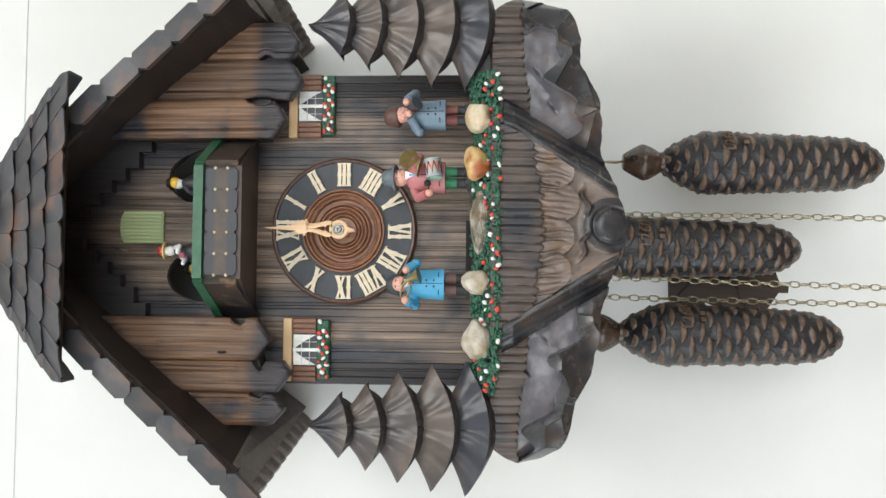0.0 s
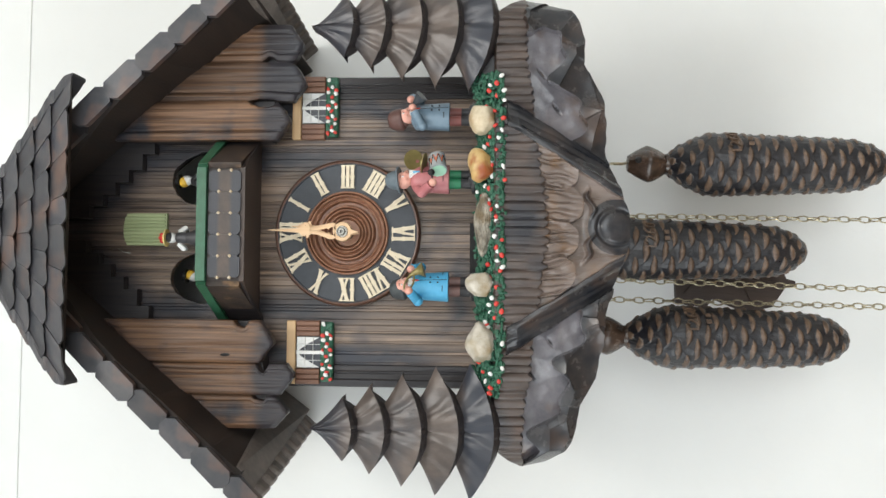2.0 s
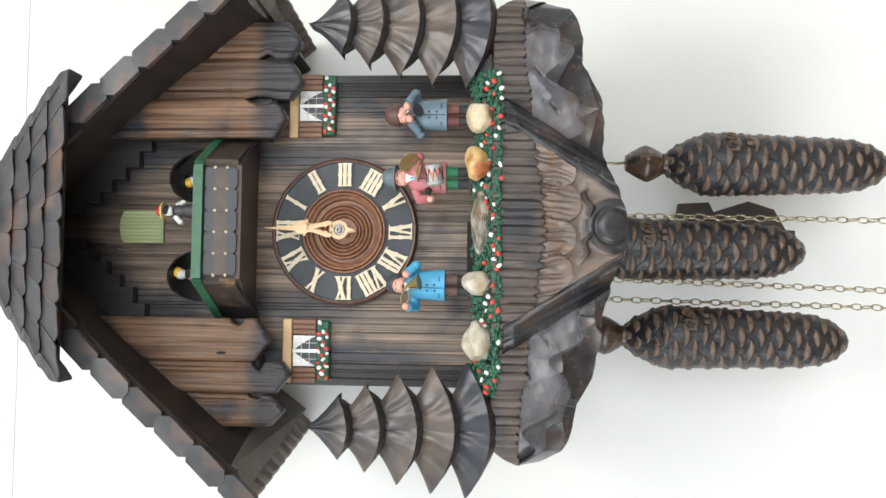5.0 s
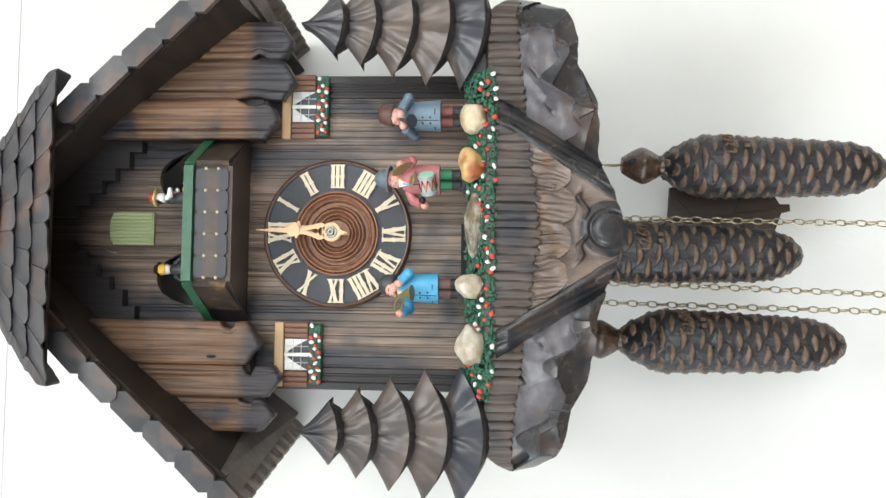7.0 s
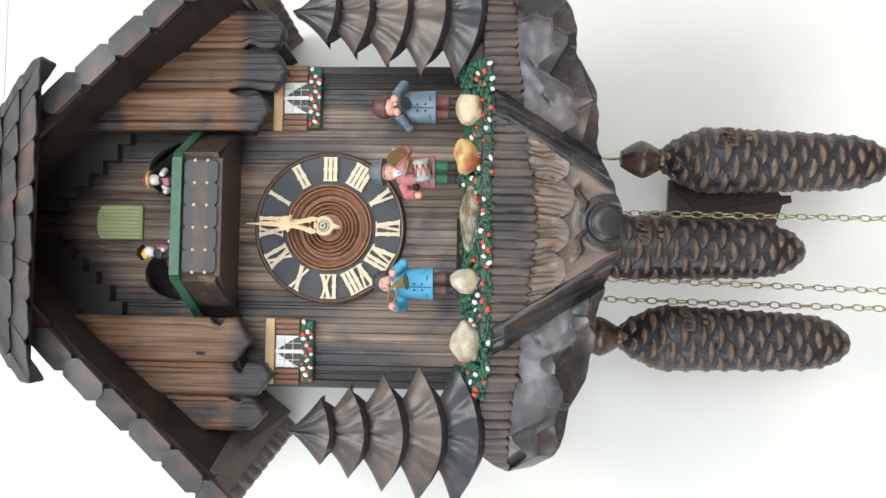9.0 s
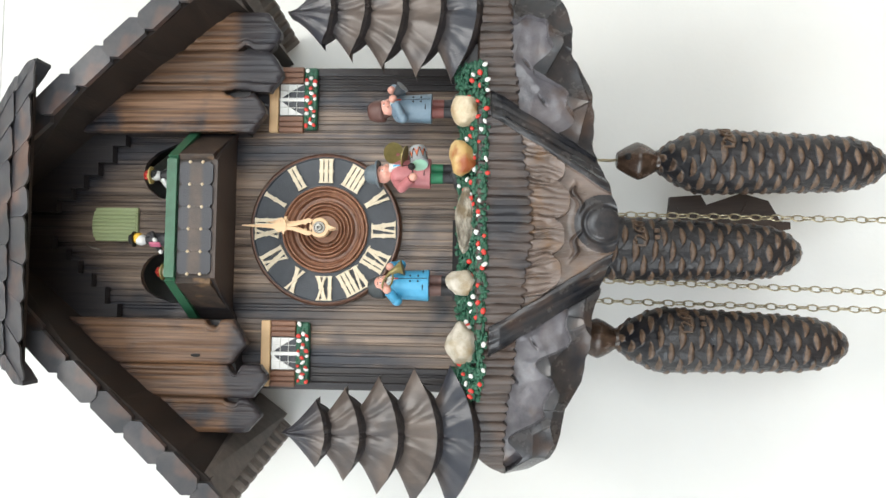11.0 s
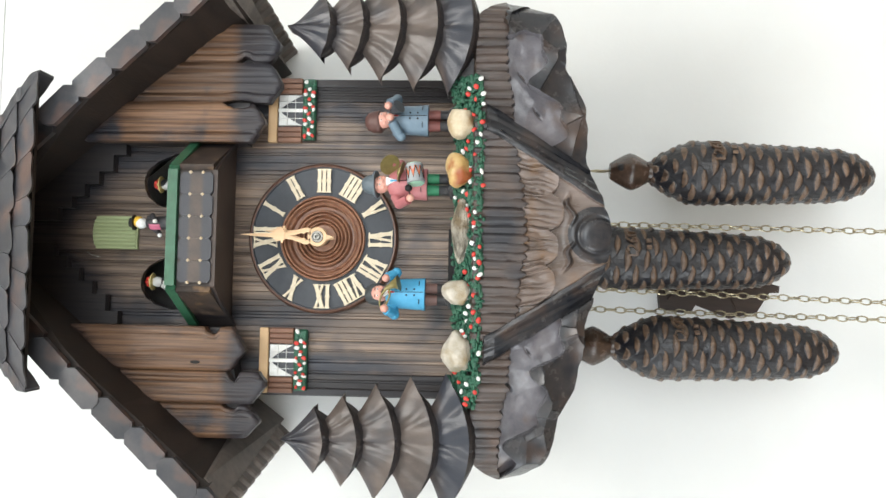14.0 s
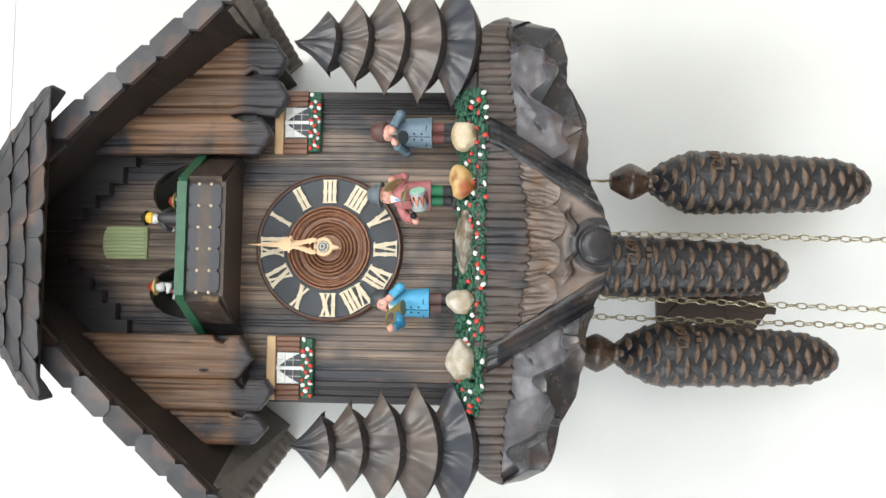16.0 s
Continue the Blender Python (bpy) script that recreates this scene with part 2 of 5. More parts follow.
DRUM_MINT = surface("drum_mint_skin", (0.36, 0.66, 0.48), (0.42, 0.72, 0.55), 200, rough=0.45, bump=0.15)
ORANGE = surface("orange_paint", (0.62, 0.14, 0.06), (0.68, 0.20, 0.09), 200, rough=0.45, bump=0.15)
YELLOW = surface("yellow_hair_paint", (0.80, 0.46, 0.04), (0.85, 0.54, 0.07), 200, rough=0.4, bump=0.15)
STRAW = surface("straw_hat_paint", (0.60, 0.46, 0.16), (0.66, 0.52, 0.20), 200, rough=0.45, bump=0.15)
PINK = surface("pink_bodice", (0.45, 0.10, 0.18), (0.55, 0.16, 0.24), 200, rough=0.45, bump=0.15)
GLASS = surface("painted_pane_grey", (0.018, 0.020, 0.026), (0.040, 0.043, 0.052), 200, rough=0.3, bump=0.05)


# ---- mesh building ----
class Form:
    """Gathers vertices, faces and a material slot for each face; made into one mesh."""

    def __init__(self):
        self.v, self.f, self.s, self.k = [], [], [], []

    def add(self, verts, faces, slot=0, smooth=False, m=None):
        base = len(self.v)
        self.v += [tuple(m @ Vector(p)) for p in verts] if m else [tuple(p) for p in verts]
        self.f += [tuple(base + i for i in f) for f in faces]
        self.s += [slot] * len(faces)
        self.k += [smooth] * len(faces)
        return self

    def box(self, x0, x1, y0, y1, z0, z1, r=0.0, slot=0, m=None):
        """A box whose edges are chamfered by r."""
        r = min(r, 0.49 * min(x1 - x0, y1 - y0, z1 - z0))
        if r <= 0:
            vs = [(x, y, z) for x in (x0, x1) for y in (y0, y1) for z in (z0, z1)]
            return self.add(vs, [(0, 1, 3, 2), (4, 6, 7, 5), (0, 4, 5, 1), (2, 3, 7, 6), (0, 2, 6, 4), (1, 5, 7, 3)], slot, False, m)
        c, h = ((x0 + x1) / 2, (y0 + y1) / 2, (z0 + z1) / 2), ((x1 - x0) / 2, (y1 - y0) / 2, (z1 - z0) / 2)
        vs, at = [], {}
        for sx in (-1, 1):
            for sy in (-1, 1):
                for sz in (-1, 1):
                    sign = (sx, sy, sz)
                    for a in range(3):
                        at[sign, a] = len(vs)
                        vs.append([c[k] + sign[k] * (h[k] - (0 if k == a else r)) for k in range(3)])
        fs = []
        ring = ((-1, -1), (1, -1), (1, 1), (-1, 1))
        for a in range(3):
            b, d = (a + 1) % 3, (a + 2) % 3

            def corner(sa, sb, sd):
                q = [0, 0, 0]
                q[a], q[b], q[d] = sa, sb, sd
                return tuple(q)

            for s in (-1, 1):
                f = [at[corner(s, u, w), a] for u, w in ring]
                fs.append(f if s > 0 else f[::-1])
            for u, w in ring:
                p, q = corner(-1, u, w), corner(1, u, w)
                f = [at[p, b], at[q, b], at[q, d], at[p, d]]
                fs.append(f if u * w > 0 else f[::-1])
        for sign in {k[0] for k in at}:
            f = [at[sign, 0], at[sign, 1], at[sign, 2]]
            fs.append(f if sign[0] * sign[1] * sign[2] > 0 else f[::-1])
        return self.add(vs, fs, slot, False, m)

    def lathe(self, profile, n=24, slot=0, m=None, smooth=True, caps=True):
        """profile: (radius, height) from one end to the other, turned round z."""
        vs = [(r * math.cos(2 * math.pi * i / n), r * math.sin(2 * math.pi * i / n), h) for r, h in profile for i in range(n)]
        fs = [(j * n + i, j * n + (i + 1) % n, (j + 1) * n + (i + 1) % n, (j + 1) * n + i) for j in range(len(profile) - 1) for i in range(n)]
        if caps:
            fs += [tuple(range(n))[::-1], tuple((len(profile) - 1) * n + i for i in range(n))]
        return self.add(vs, fs, slot, smooth, m)

    def ball(self, c, r, slot=0, n=14, m=None):
        """An ellipsoid; r: a radius or three."""
        rx, ry, rz = (r, r, r) if isinstance(r, (int, float)) else r
        k = max(5, n // 2)
        prof = [(math.sin(math.pi * j / k), -math.cos(math.pi * j / k)) for j in range(k + 1)]
        prof[0], prof[-1] = (0.02, -1), (0.02, 1)
        t = Matrix.Translation(c) @ Matrix.Diagonal((rx, ry, rz, 1))
        return self.lathe(prof, n, slot, m @ t if m else t)

    def tube(self, pts, r, slot=0, n=8, closed=False, m=None):
        """A round tube along points; r: a radius or one for each point."""
        pts = [Vector(p) for p in pts]
        rs = [r] * len(pts) if isinstance(r, (int, float)) else r
        vs, fs, c = [], [], len(pts)
        for i, p in enumerate(pts):
            a = pts[(i - 1) % c] if closed or i else p
            b = pts[(i + 1) % c] if closed or i < c - 1 else p
            q = (b - a).to_track_quat("Z", "Y")
            vs += [p + q @ Vector((rs[i] * math.cos(2 * math.pi * j / n), rs[i] * math.sin(2 * math.pi * j / n), 0)) for j in range(n)]
        for i in range(c if closed else c - 1):
            k = (i + 1) % c
            fs += [(i * n + j, i * n + (j + 1) % n, k * n + (j + 1) % n, k * n + j) for j in range(n)]
        if not closed:
            fs += [tuple(range(n))[::-1], tuple((c - 1) * n + j for j in range(n))]
        return self.add(vs, fs, slot, True, m)

    def plate(self, outline, y0, y1, slot=0, m=None):
        """An outline in x and z (counterclockwise seen from the front, from -y), solid from y0 (front) to y1 (back)."""
        n = len(outline)
        vs = [(x, y0, z) for x, z in outline] + [(x, y1, z) for x, z in outline]
        fs = [tuple(range(n)), tuple(range(n, 2 * n))[::-1]] + [(i, i + n, (i + 1) % n + n, (i + 1) % n) for i in range(n)]
        return self.add(vs, fs, slot, False, m)

    def sheet(self, rows, slot=0, smooth=True, m=None):
        """A grid of points, row by row."""
        n = len(rows[0])
        fs = [(j * n + i, j * n + i + 1, (j + 1) * n + i + 1, (j + 1) * n + i) for j in range(len(rows) - 1) for i in range(n - 1)]
        return self.add([p for row in rows for p in row], fs, slot, smooth, m)

    def mesh(self, name, *mats):
        me = bpy.data.meshes.new(name)
        me.from_pydata(self.v, [], self.f)
        for m in mats:
            me.materials.append(m)
        me.polygons.foreach_set("material_index", self.s)
        me.polygons.foreach_set("use_smooth", self.k)
        bm = bmesh.new()
        bm.from_mesh(me)
        bmesh.ops.remove_doubles(bm, verts=bm.verts, dist=1e-6)
        bmesh.ops.recalc_face_normals(bm, faces=bm.faces)
        for e in bm.edges:
            if len(e.link_faces) == 2 and (e.link_faces[0].smooth != e.link_faces[1].smooth or e.calc_face_angle(0) > 1.0):
                e.smooth = False
        bm.to_mesh(me)
        bm.free()
        me.update()
        return me


def under(ob, parent):
    ob.parent = parent
    ob.matrix_parent_inverse = parent.matrix_world.inverted()
    return ob


def part(name, form, mats, parent, label=""):
    """One mesh object under a thing or a part, built in the world's axes."""
    mats = mats if isinstance(mats, (list, tuple)) else [mats]
    me = form.mesh(name, *mats) if isinstance(form, Form) else form
    return tagged(under(new(name, me), parent), label)


def thing(name, x, y, z, label, category, group=""):
    ob = new(name)
    ob.empty_display_size = 0.02
    ob.location = (x, y, z)
    ob.matrix_basis = Matrix.Translation((x, y, z))
    ob.matrix_world = Matrix.Translation((x, y, z))
    return tagged(ob, label, category, group)


def single(name, form, mats, label, category, group="", kind=""):
    return tagged(new(name, form.mesh(name, *mats)), label, category, group, kind)


# ---- the room ----
def room():
    wall = Form().box(-1.8, 1.8, 0.0, 0.12, 0.0, 2.5)
    tagged(new("wall_north", wall.mesh("wall_north", PLASTER)), "plain white painted wall behind the clock", "wall", kind="structure")
    trim = Form().box(-1.8, 1.8, -0.0012, 0.0008, 2.0405, 2.0425, 0.0004)
    tagged(new("trim", trim.mesh("trim", PLASTER)), "thin white line moulded across the wall", "trim", kind="structure")
    f = Form()
    for x0, x1, z0, z1 in ((-0.5, 1.5, 0, 0.95), (-0.5, 1.5, 2.35, 2.5), (-1.8, -0.5, 0, 2.5), (1.5, 1.8, 0, 2.5)):
        f.box(x0, x1, -3.32, -3.2, z0, z1)
    tagged(new("wall_south", f.mesh("wall_south", PLASTER)), "white wall with a wide window opening", "wall", kind="structure")
    f = Form()
    for y0, y1, z0, z1 in ((-2.0, -0.7, 0, 0.95), (-2.0, -0.7, 2.25, 2.5), (-3.32, -2.0, 0, 2.5), (-0.7, 0.12, 0, 2.5)):
        f.box(-1.92, -1.8, y0, y1, z0, z1)
    tagged(new("wall_west", f.mesh("wall_west", PLASTER)), "white wall with a square window opening", "wall", kind="structure")
    tagged(new("wall_east", Form().box(1.8, 1.92, -3.32, 0.12, 0, 2.5).mesh("wall_east", PLASTER)), "plain white side wall", "wall", kind="structure")
    tagged(new("floor", Form().box(-1.92, 1.92, -3.32, 0.12, -0.1, 0).mesh("floor", FLOOR_WOOD)), "brown wooden floor", "floor", kind="structure")
    tagged(new("ceiling", Form().box(-1.92, 1.92, -3.32, 0.12, 2.5, 2.6).mesh("ceiling", CEILING_PAINT)), "white painted ceiling", "ceiling", kind="structure")


# ---- the clock ----
FRONT = -0.120
CX = 0.003
clock = thing("cuckoo_clock", CX, -0.10, 1.49, "dark carved wooden chalet cuckoo clock hung on a white wall", "cuckoo clock")
ARCHES = ((0.0435, 0.0205), (-0.0355, 0.0195))
ARCH_TOP, ARCH_FOOT = 1.846, 1.786


def roof_line(x):
    return 1.992 - 1.19 * abs(x)


def house():
    """Fluted vertical boards with two arched openings, side walls and back."""
    front = part("house_front", Form().box(-0.1180, 0.1245, FRONT + 0.0070, FRONT + 0.0110, 1.584, 1.784), HOUSE_DARK, clock, "fluted brown boards with two arched openings")
    rng = random.Random(3)
    x, edge = -0.1185, 0.125
    while x < edge - 0.0005:
        w = min(rng.choice((0.0018, 0.0024, 0.0034, 0.0046, 0.0062)), edge - x)
        if edge - x - w < 0.001:
            w = edge - x
        d = rng.choice((0.0, 0.0006, 0.0012, 0.0020) if w < 0.003 else (0.0, 0.0004, 0.0009)) + rng.uniform(0, 0.0004)
        if abs(x) > 0.108:
            d *= 0.6
        x2 = x + w
        y0, y1 = FRONT + d, FRONT + 0.0068
        f = Form()
        e = 0.0004

        def board(lo, top_a, top_b, low_a=None, low_b=None):
            la, lb = (lo, lo) if low_a is None else (low_a, low_b)
            vs = [(x, y1, la), (x, y0 + e, la), (x + e, y0, la), (x2 - e, y0, lb), (x2, y0 + e, lb), (x2, y1, lb),
                  (x, y1, top_a), (x, y0 + e, top_a), (x + e, y0, top_a), (x2 - e, y0, top_b), (x2, y0 + e, top_b), (x2, y1, top_b)]
            f.add(vs, [(0, 1, 2, 3, 4, 5), (11, 10, 9, 8, 7, 6)] + [(i, (i + 1) % 6, 6 + (i + 1) % 6, 6 + i) for i in range(6)])

        ta, tb = min(1.955, roof_line(x) - 0.018), min(1.955, roof_line(x2) - 0.018)
        hole = next(((c, h) for c, h in ARCHES if c - h < (x + x2) / 2 < c + h), None)
        if hole:
            c, h = hole
            arch = [ARCH_TOP - 0.024 + 0.024 * math.sqrt(max(0.0, 1 - ((q - c) / h) ** 2)) for q in (x, x2)]
            board(1.584, ARCH_FOOT, ARCH_FOOT)
            board(0, ta, tb, *arch)
        else:
            board(1.584, ta, tb)
        dark = abs((x + x2) / 2 - CX) > 0.107
        part("board", f, HOUSE_DARK if dark else HOUSE_WOOD, front)
        x = x2
    for s, x0 in ((-1, -0.1190), (1, 0.1195)):
        part("side_wall", Form().box(x0, x0 + 0.006, FRONT + 0.0112, -0.004, 1.584, 1.845, 0.0005), HOUSE_DARK, clock)
    # unlit inside of the case, its darkness put into black paint
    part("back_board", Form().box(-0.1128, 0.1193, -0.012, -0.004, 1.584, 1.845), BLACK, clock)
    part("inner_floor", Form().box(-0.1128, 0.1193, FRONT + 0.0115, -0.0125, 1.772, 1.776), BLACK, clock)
    part("turntable", Form().lathe([(0.0490, 1.7905), (0.0495, 1.7920), (0.0490, 1.7950)], 40, m=Matrix.Translation((0.004, -0.120, 0)), smooth=False), BLACK, clock, "black turntable under the dancers")
    for x0 in (-0.1203, 0.1205):
        part("corner_board", Form().box(x0, x0 + 0.006, FRONT - 0.003, FRONT + 0.004, 1.597, 1.76, 0.0008), HOUSE_DARK, clock)


def planks():
    """Broad flat upright gable planks with chamfered pointed feet and notches worn between them."""
    #        inner x, outer x, foot z, where the point sits, depth, notch (side, height over the foot, depth, half length)
    rows = (((0.0715, 0.1015, 1.7425, 0.52, -0.151, (1, 0.021, 0.0040, 0.009)), (0.1020, 0.1325, 1.7305, 0.48, -0.149, (0, 0.033, 0.0020, 0.010)), (0.1330, 0.1630, 1.7335, 0.45, -0.147, (0, 0.026, 0.0038, 0.005))),
            ((-0.1000, -0.0675, 1.7530, 0.50, -0.151, (1, 0.024, 0.0055, 0.005)), (-0.1245, -0.1005, 1.7370, 0.62, -0.149, (1, 0.024, 0.0060, 0.004)), (-0.1500, -0.1250, 1.7415, 0.50, -0.147, (1, 0.022, 0.0045, 0.005))))
    for side in rows:
        for lo, hi, foot, at, y, (edge_side, up, deep, tall) in side:
            f = Form()
            grid = []
            n, k = 32, 90
            for j in range(k + 1):
                row = []
                for i in range(n + 1):
                    u = i / n
                    x = lo + (hi - lo) * u
                    off = abs(u - at) / max(at, 1 - at)
                    point = 0.0112 * max(0.0, off - 0.10) + 0.0009 * noise.noise(Vector((x * 300, 0, foot * 50)))
                    top = 1.9515 - 0.97 * abs(x) + 0.0022 * noise.noise(Vector((x * 110, 5, 0)))
                    z = foot + point + (top - foot - point) * (j / k) ** 1.25
                    near = u if edge_side else 1 - u
                    bite = deep * math.exp(-((z - foot - up) / tall) ** 4) * near ** 3 * (1 + 0.5 * noise.noise(Vector((z * 260, lo * 90, 2))))
                    x += -bite if edge_side else bite
                    bulge = 0.0016 * (1 - abs(2 * u - 1) ** 10)
                    edge = 0.0026 * math.exp(-((z - foot - point) / 0.0022)) + 0.0022 * math.exp(-((top - z) / 0.0030))
                    wob = 0.0009 * noise.noise(Vector((x * 150, 3.1, z * 9))) + 0.0007 * noise.noise(Vector((x * 420, 1.1, z * 16)))
                    groove = 0.0010 * math.exp(-((u - (0.22 if lo > 0 else 0.80)) / 0.022) ** 2)
                    row.append((x, y + 0.002 - bulge + edge + wob + groove, z))
                grid.append(row)
            f.sheet(grid)
            yb = y + 0.010
            for line in (grid[0], grid[-1], [r[0] for r in grid], [r[-1] for r in grid]):
                f.sheet([line, [(p[0], yb, p[2]) for p in line]], smooth=False)
            f.sheet([[(r[0][0], yb, r[0][2]) for r in grid], [(r[-1][0], yb, r[-1][2]) for r in grid]], smooth=False)
            log = part("gable_plank", f, PLANK_WOOD, clock, "brown gable plank with a dark-stained pointed foot")
            if lo == -0.1000:
                # a solid black bump, painted as the shade within a knot hole
                knot = Form().ball((lo + 0.0062, y + 0.0003, foot + 0.036), (0.0012, 0.0010, 0.0038), n=10)
                part("knot", knot, BLACK, log, "black bump for the shade in a knot hole")
    # the board that carries the planks
    for x0, x1 in ((0.0725, 0.1600), (-0.1480, -0.0685)):
        f = Form()
        f.plate([(x0, 1.760 if x0 > 0 else 1.755), (x1, 1.752 if x0 > 0 else 1.769), (x1, 1.945 - 0.97 * abs(x1)), (x0, 1.945 - 0.97 * abs(x0))], -0.138, FRONT - 0.0005)
        part("gable_board", f, HOUSE_DARK, clock)


def stepped_trim():
    for s in (1, -1):
        f = Form()
        pts = [(0.075, 1.857), (0.064, 1.857), (0.064, 1.867), (0.051, 1.867), (0.051, 1.878), (0.041, 1.878), (0.041, 1.889), (0.031, 1.889), (0.031, 1.899), (0.022, 1.899), (0.022, 1.910), (0.012, 1.910), (0.012, 1.950), (0.020, 1.950), (0.075, 1.900)]
        if s < 0:
            pts = [(-x + 0.006, z + 0.002) for x, z in pts]
        f.plate(pts if s > 0 else pts[::-1], -0.1290, FRONT - 0.001)
        part("stepped_trim", f, HOUSE_DARK, clock, "dark stepped trim under the gable")


def octagon(w, h, c):
    a, b = w / 2, h / 2
    return [(-a, -b + c), (-a + c, -b), (a - c, -b), (a, -b + c), (a, b - c), (a - c, b), (-a + c, b), (-a, b - c)]


def roof():
    angle = math.atan(1.19)
    for s in (1, -1):
        f = Form()
        # a slab whose front edge follows the hip and whose eave is cut square to the slope
        top, low = [], []
        for x in (0.001, 0.02, 0.04, 0.06, 0.08, 0.095, 0.12, 0.155, 0.187):
            z = roof_line(x)
            yf = max(-0.192, -0.207 + (z + 0.018 - 1.8815) * 0.62)
            back = x - (0.010 if s > 0 else 0.024) * max(0, (x - 0.12) / 0.067)
            cut = 0.0135 if x == 0.187 else 0.0
            top.append([(s * x, yf, z - 0.003), (s * back, -0.004, roof_line(back) - 0.003)])
            sag = 0.015 * max(0.0, (x - 0.12) / 0.067)
            low.append([(s * (x - cut), yf, z - 0.0245 + cut * 1.19), (s * (back - cut), -0.004, roof_line(back) - 0.0245 - sag + cut * 1.19)])
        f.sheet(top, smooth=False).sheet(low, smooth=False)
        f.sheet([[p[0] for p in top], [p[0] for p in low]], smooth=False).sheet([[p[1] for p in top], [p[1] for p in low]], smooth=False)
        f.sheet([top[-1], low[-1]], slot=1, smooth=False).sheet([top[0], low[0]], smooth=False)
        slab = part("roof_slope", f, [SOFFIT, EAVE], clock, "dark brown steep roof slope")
        # front rim: overlapping eight-sided shingles set along the slope
        piece = Form().plate(octagon(0.0340, 0.0158, 0.0050), -0.0028, 0.0022).mesh("rim_shingle", SHINGLE)
        rng = random.Random(5 + s)
        for i in range(-1, 6):
            d = 0.0883 + i * 0.0197
            if d > 0.194:
                continue
            ob = part("rim_shingle", piece, SHINGLE, slab)
            z = roof_line(d) - 0.0118
            ob.matrix_basis = Matrix.Translation((s * d - 0.001, (-0.1955 if i >= 0 else -0.1840) - rng.uniform(0, 0.0015), z)) @ Matrix.Rotation(s * (angle - 0.07 + rng.uniform(-0.03, 0.03)), 4, "Y") @ Matrix.Rotation(rng.uniform(-0.10, 0.10), 4, "Z")
        # eave: toothed row of shingle ends along the lower edge, front to back
        tooth = Form().box(-0.0090, 0.0128, -0.0066, 0.0066, -0.0040, 0.0036, 0.0014).mesh("eave_shingle", EAVE)
        for i in range(10):
            y = -0.182 + i * 0.0190
            x = 0.1900 - (0.0120 if s > 0 else 0.0250) * (y + 0.192) / 0.188
            ob = part("eave_shingle", tooth, EAVE, slab)
            turn = Matrix.Rotation(angle - 0.02 + rng.uniform(-0.06, 0.06), 4, "Y")
            flip = Matrix.Diagonal((s, 1, 1, 1))
            ob.matrix_basis = Matrix.Translation((s * x, y, 1.7615 + (0.0030 if s > 0 else -0.0010) * (y + 0.192) / 0.188)) @ (turn if s > 0 else Matrix.Rotation(math.pi, 4, "Z") @ turn)
        # boards that box in the eave from below, wider towards the wall
        def prism(quad_front, quad_back):
            vs = [(s * x, y, z) for x, y, z in quad_front + quad_back]
            return Form().add(vs, [(0, 1, 2, 3), (7, 6, 5, 4), (0, 4, 5, 1), (1, 5, 6, 2), (2, 6, 7, 3), (3, 7, 4, 0)])

        out = 0.008 if s > 0 else 0.0
        lower = prism([(0.1690, -0.1900, 1.7640), (0.1865, -0.1900, 1.7545), (0.1875, -0.1900, 1.7640), (0.1700, -0.1900, 1.7775)],
                      [(0.1390 + 2.3 * out, -0.0050, 1.7810), (0.1575 + out, -0.0050, 1.7560 + 0.5 * out), (0.1630 + out, -0.0050, 1.7670), (0.1430 + 2.3 * out, -0.0050, 1.7920)])
        part("eave_board", lower, EAVE, clock, "dull grey-brown board under the eave")


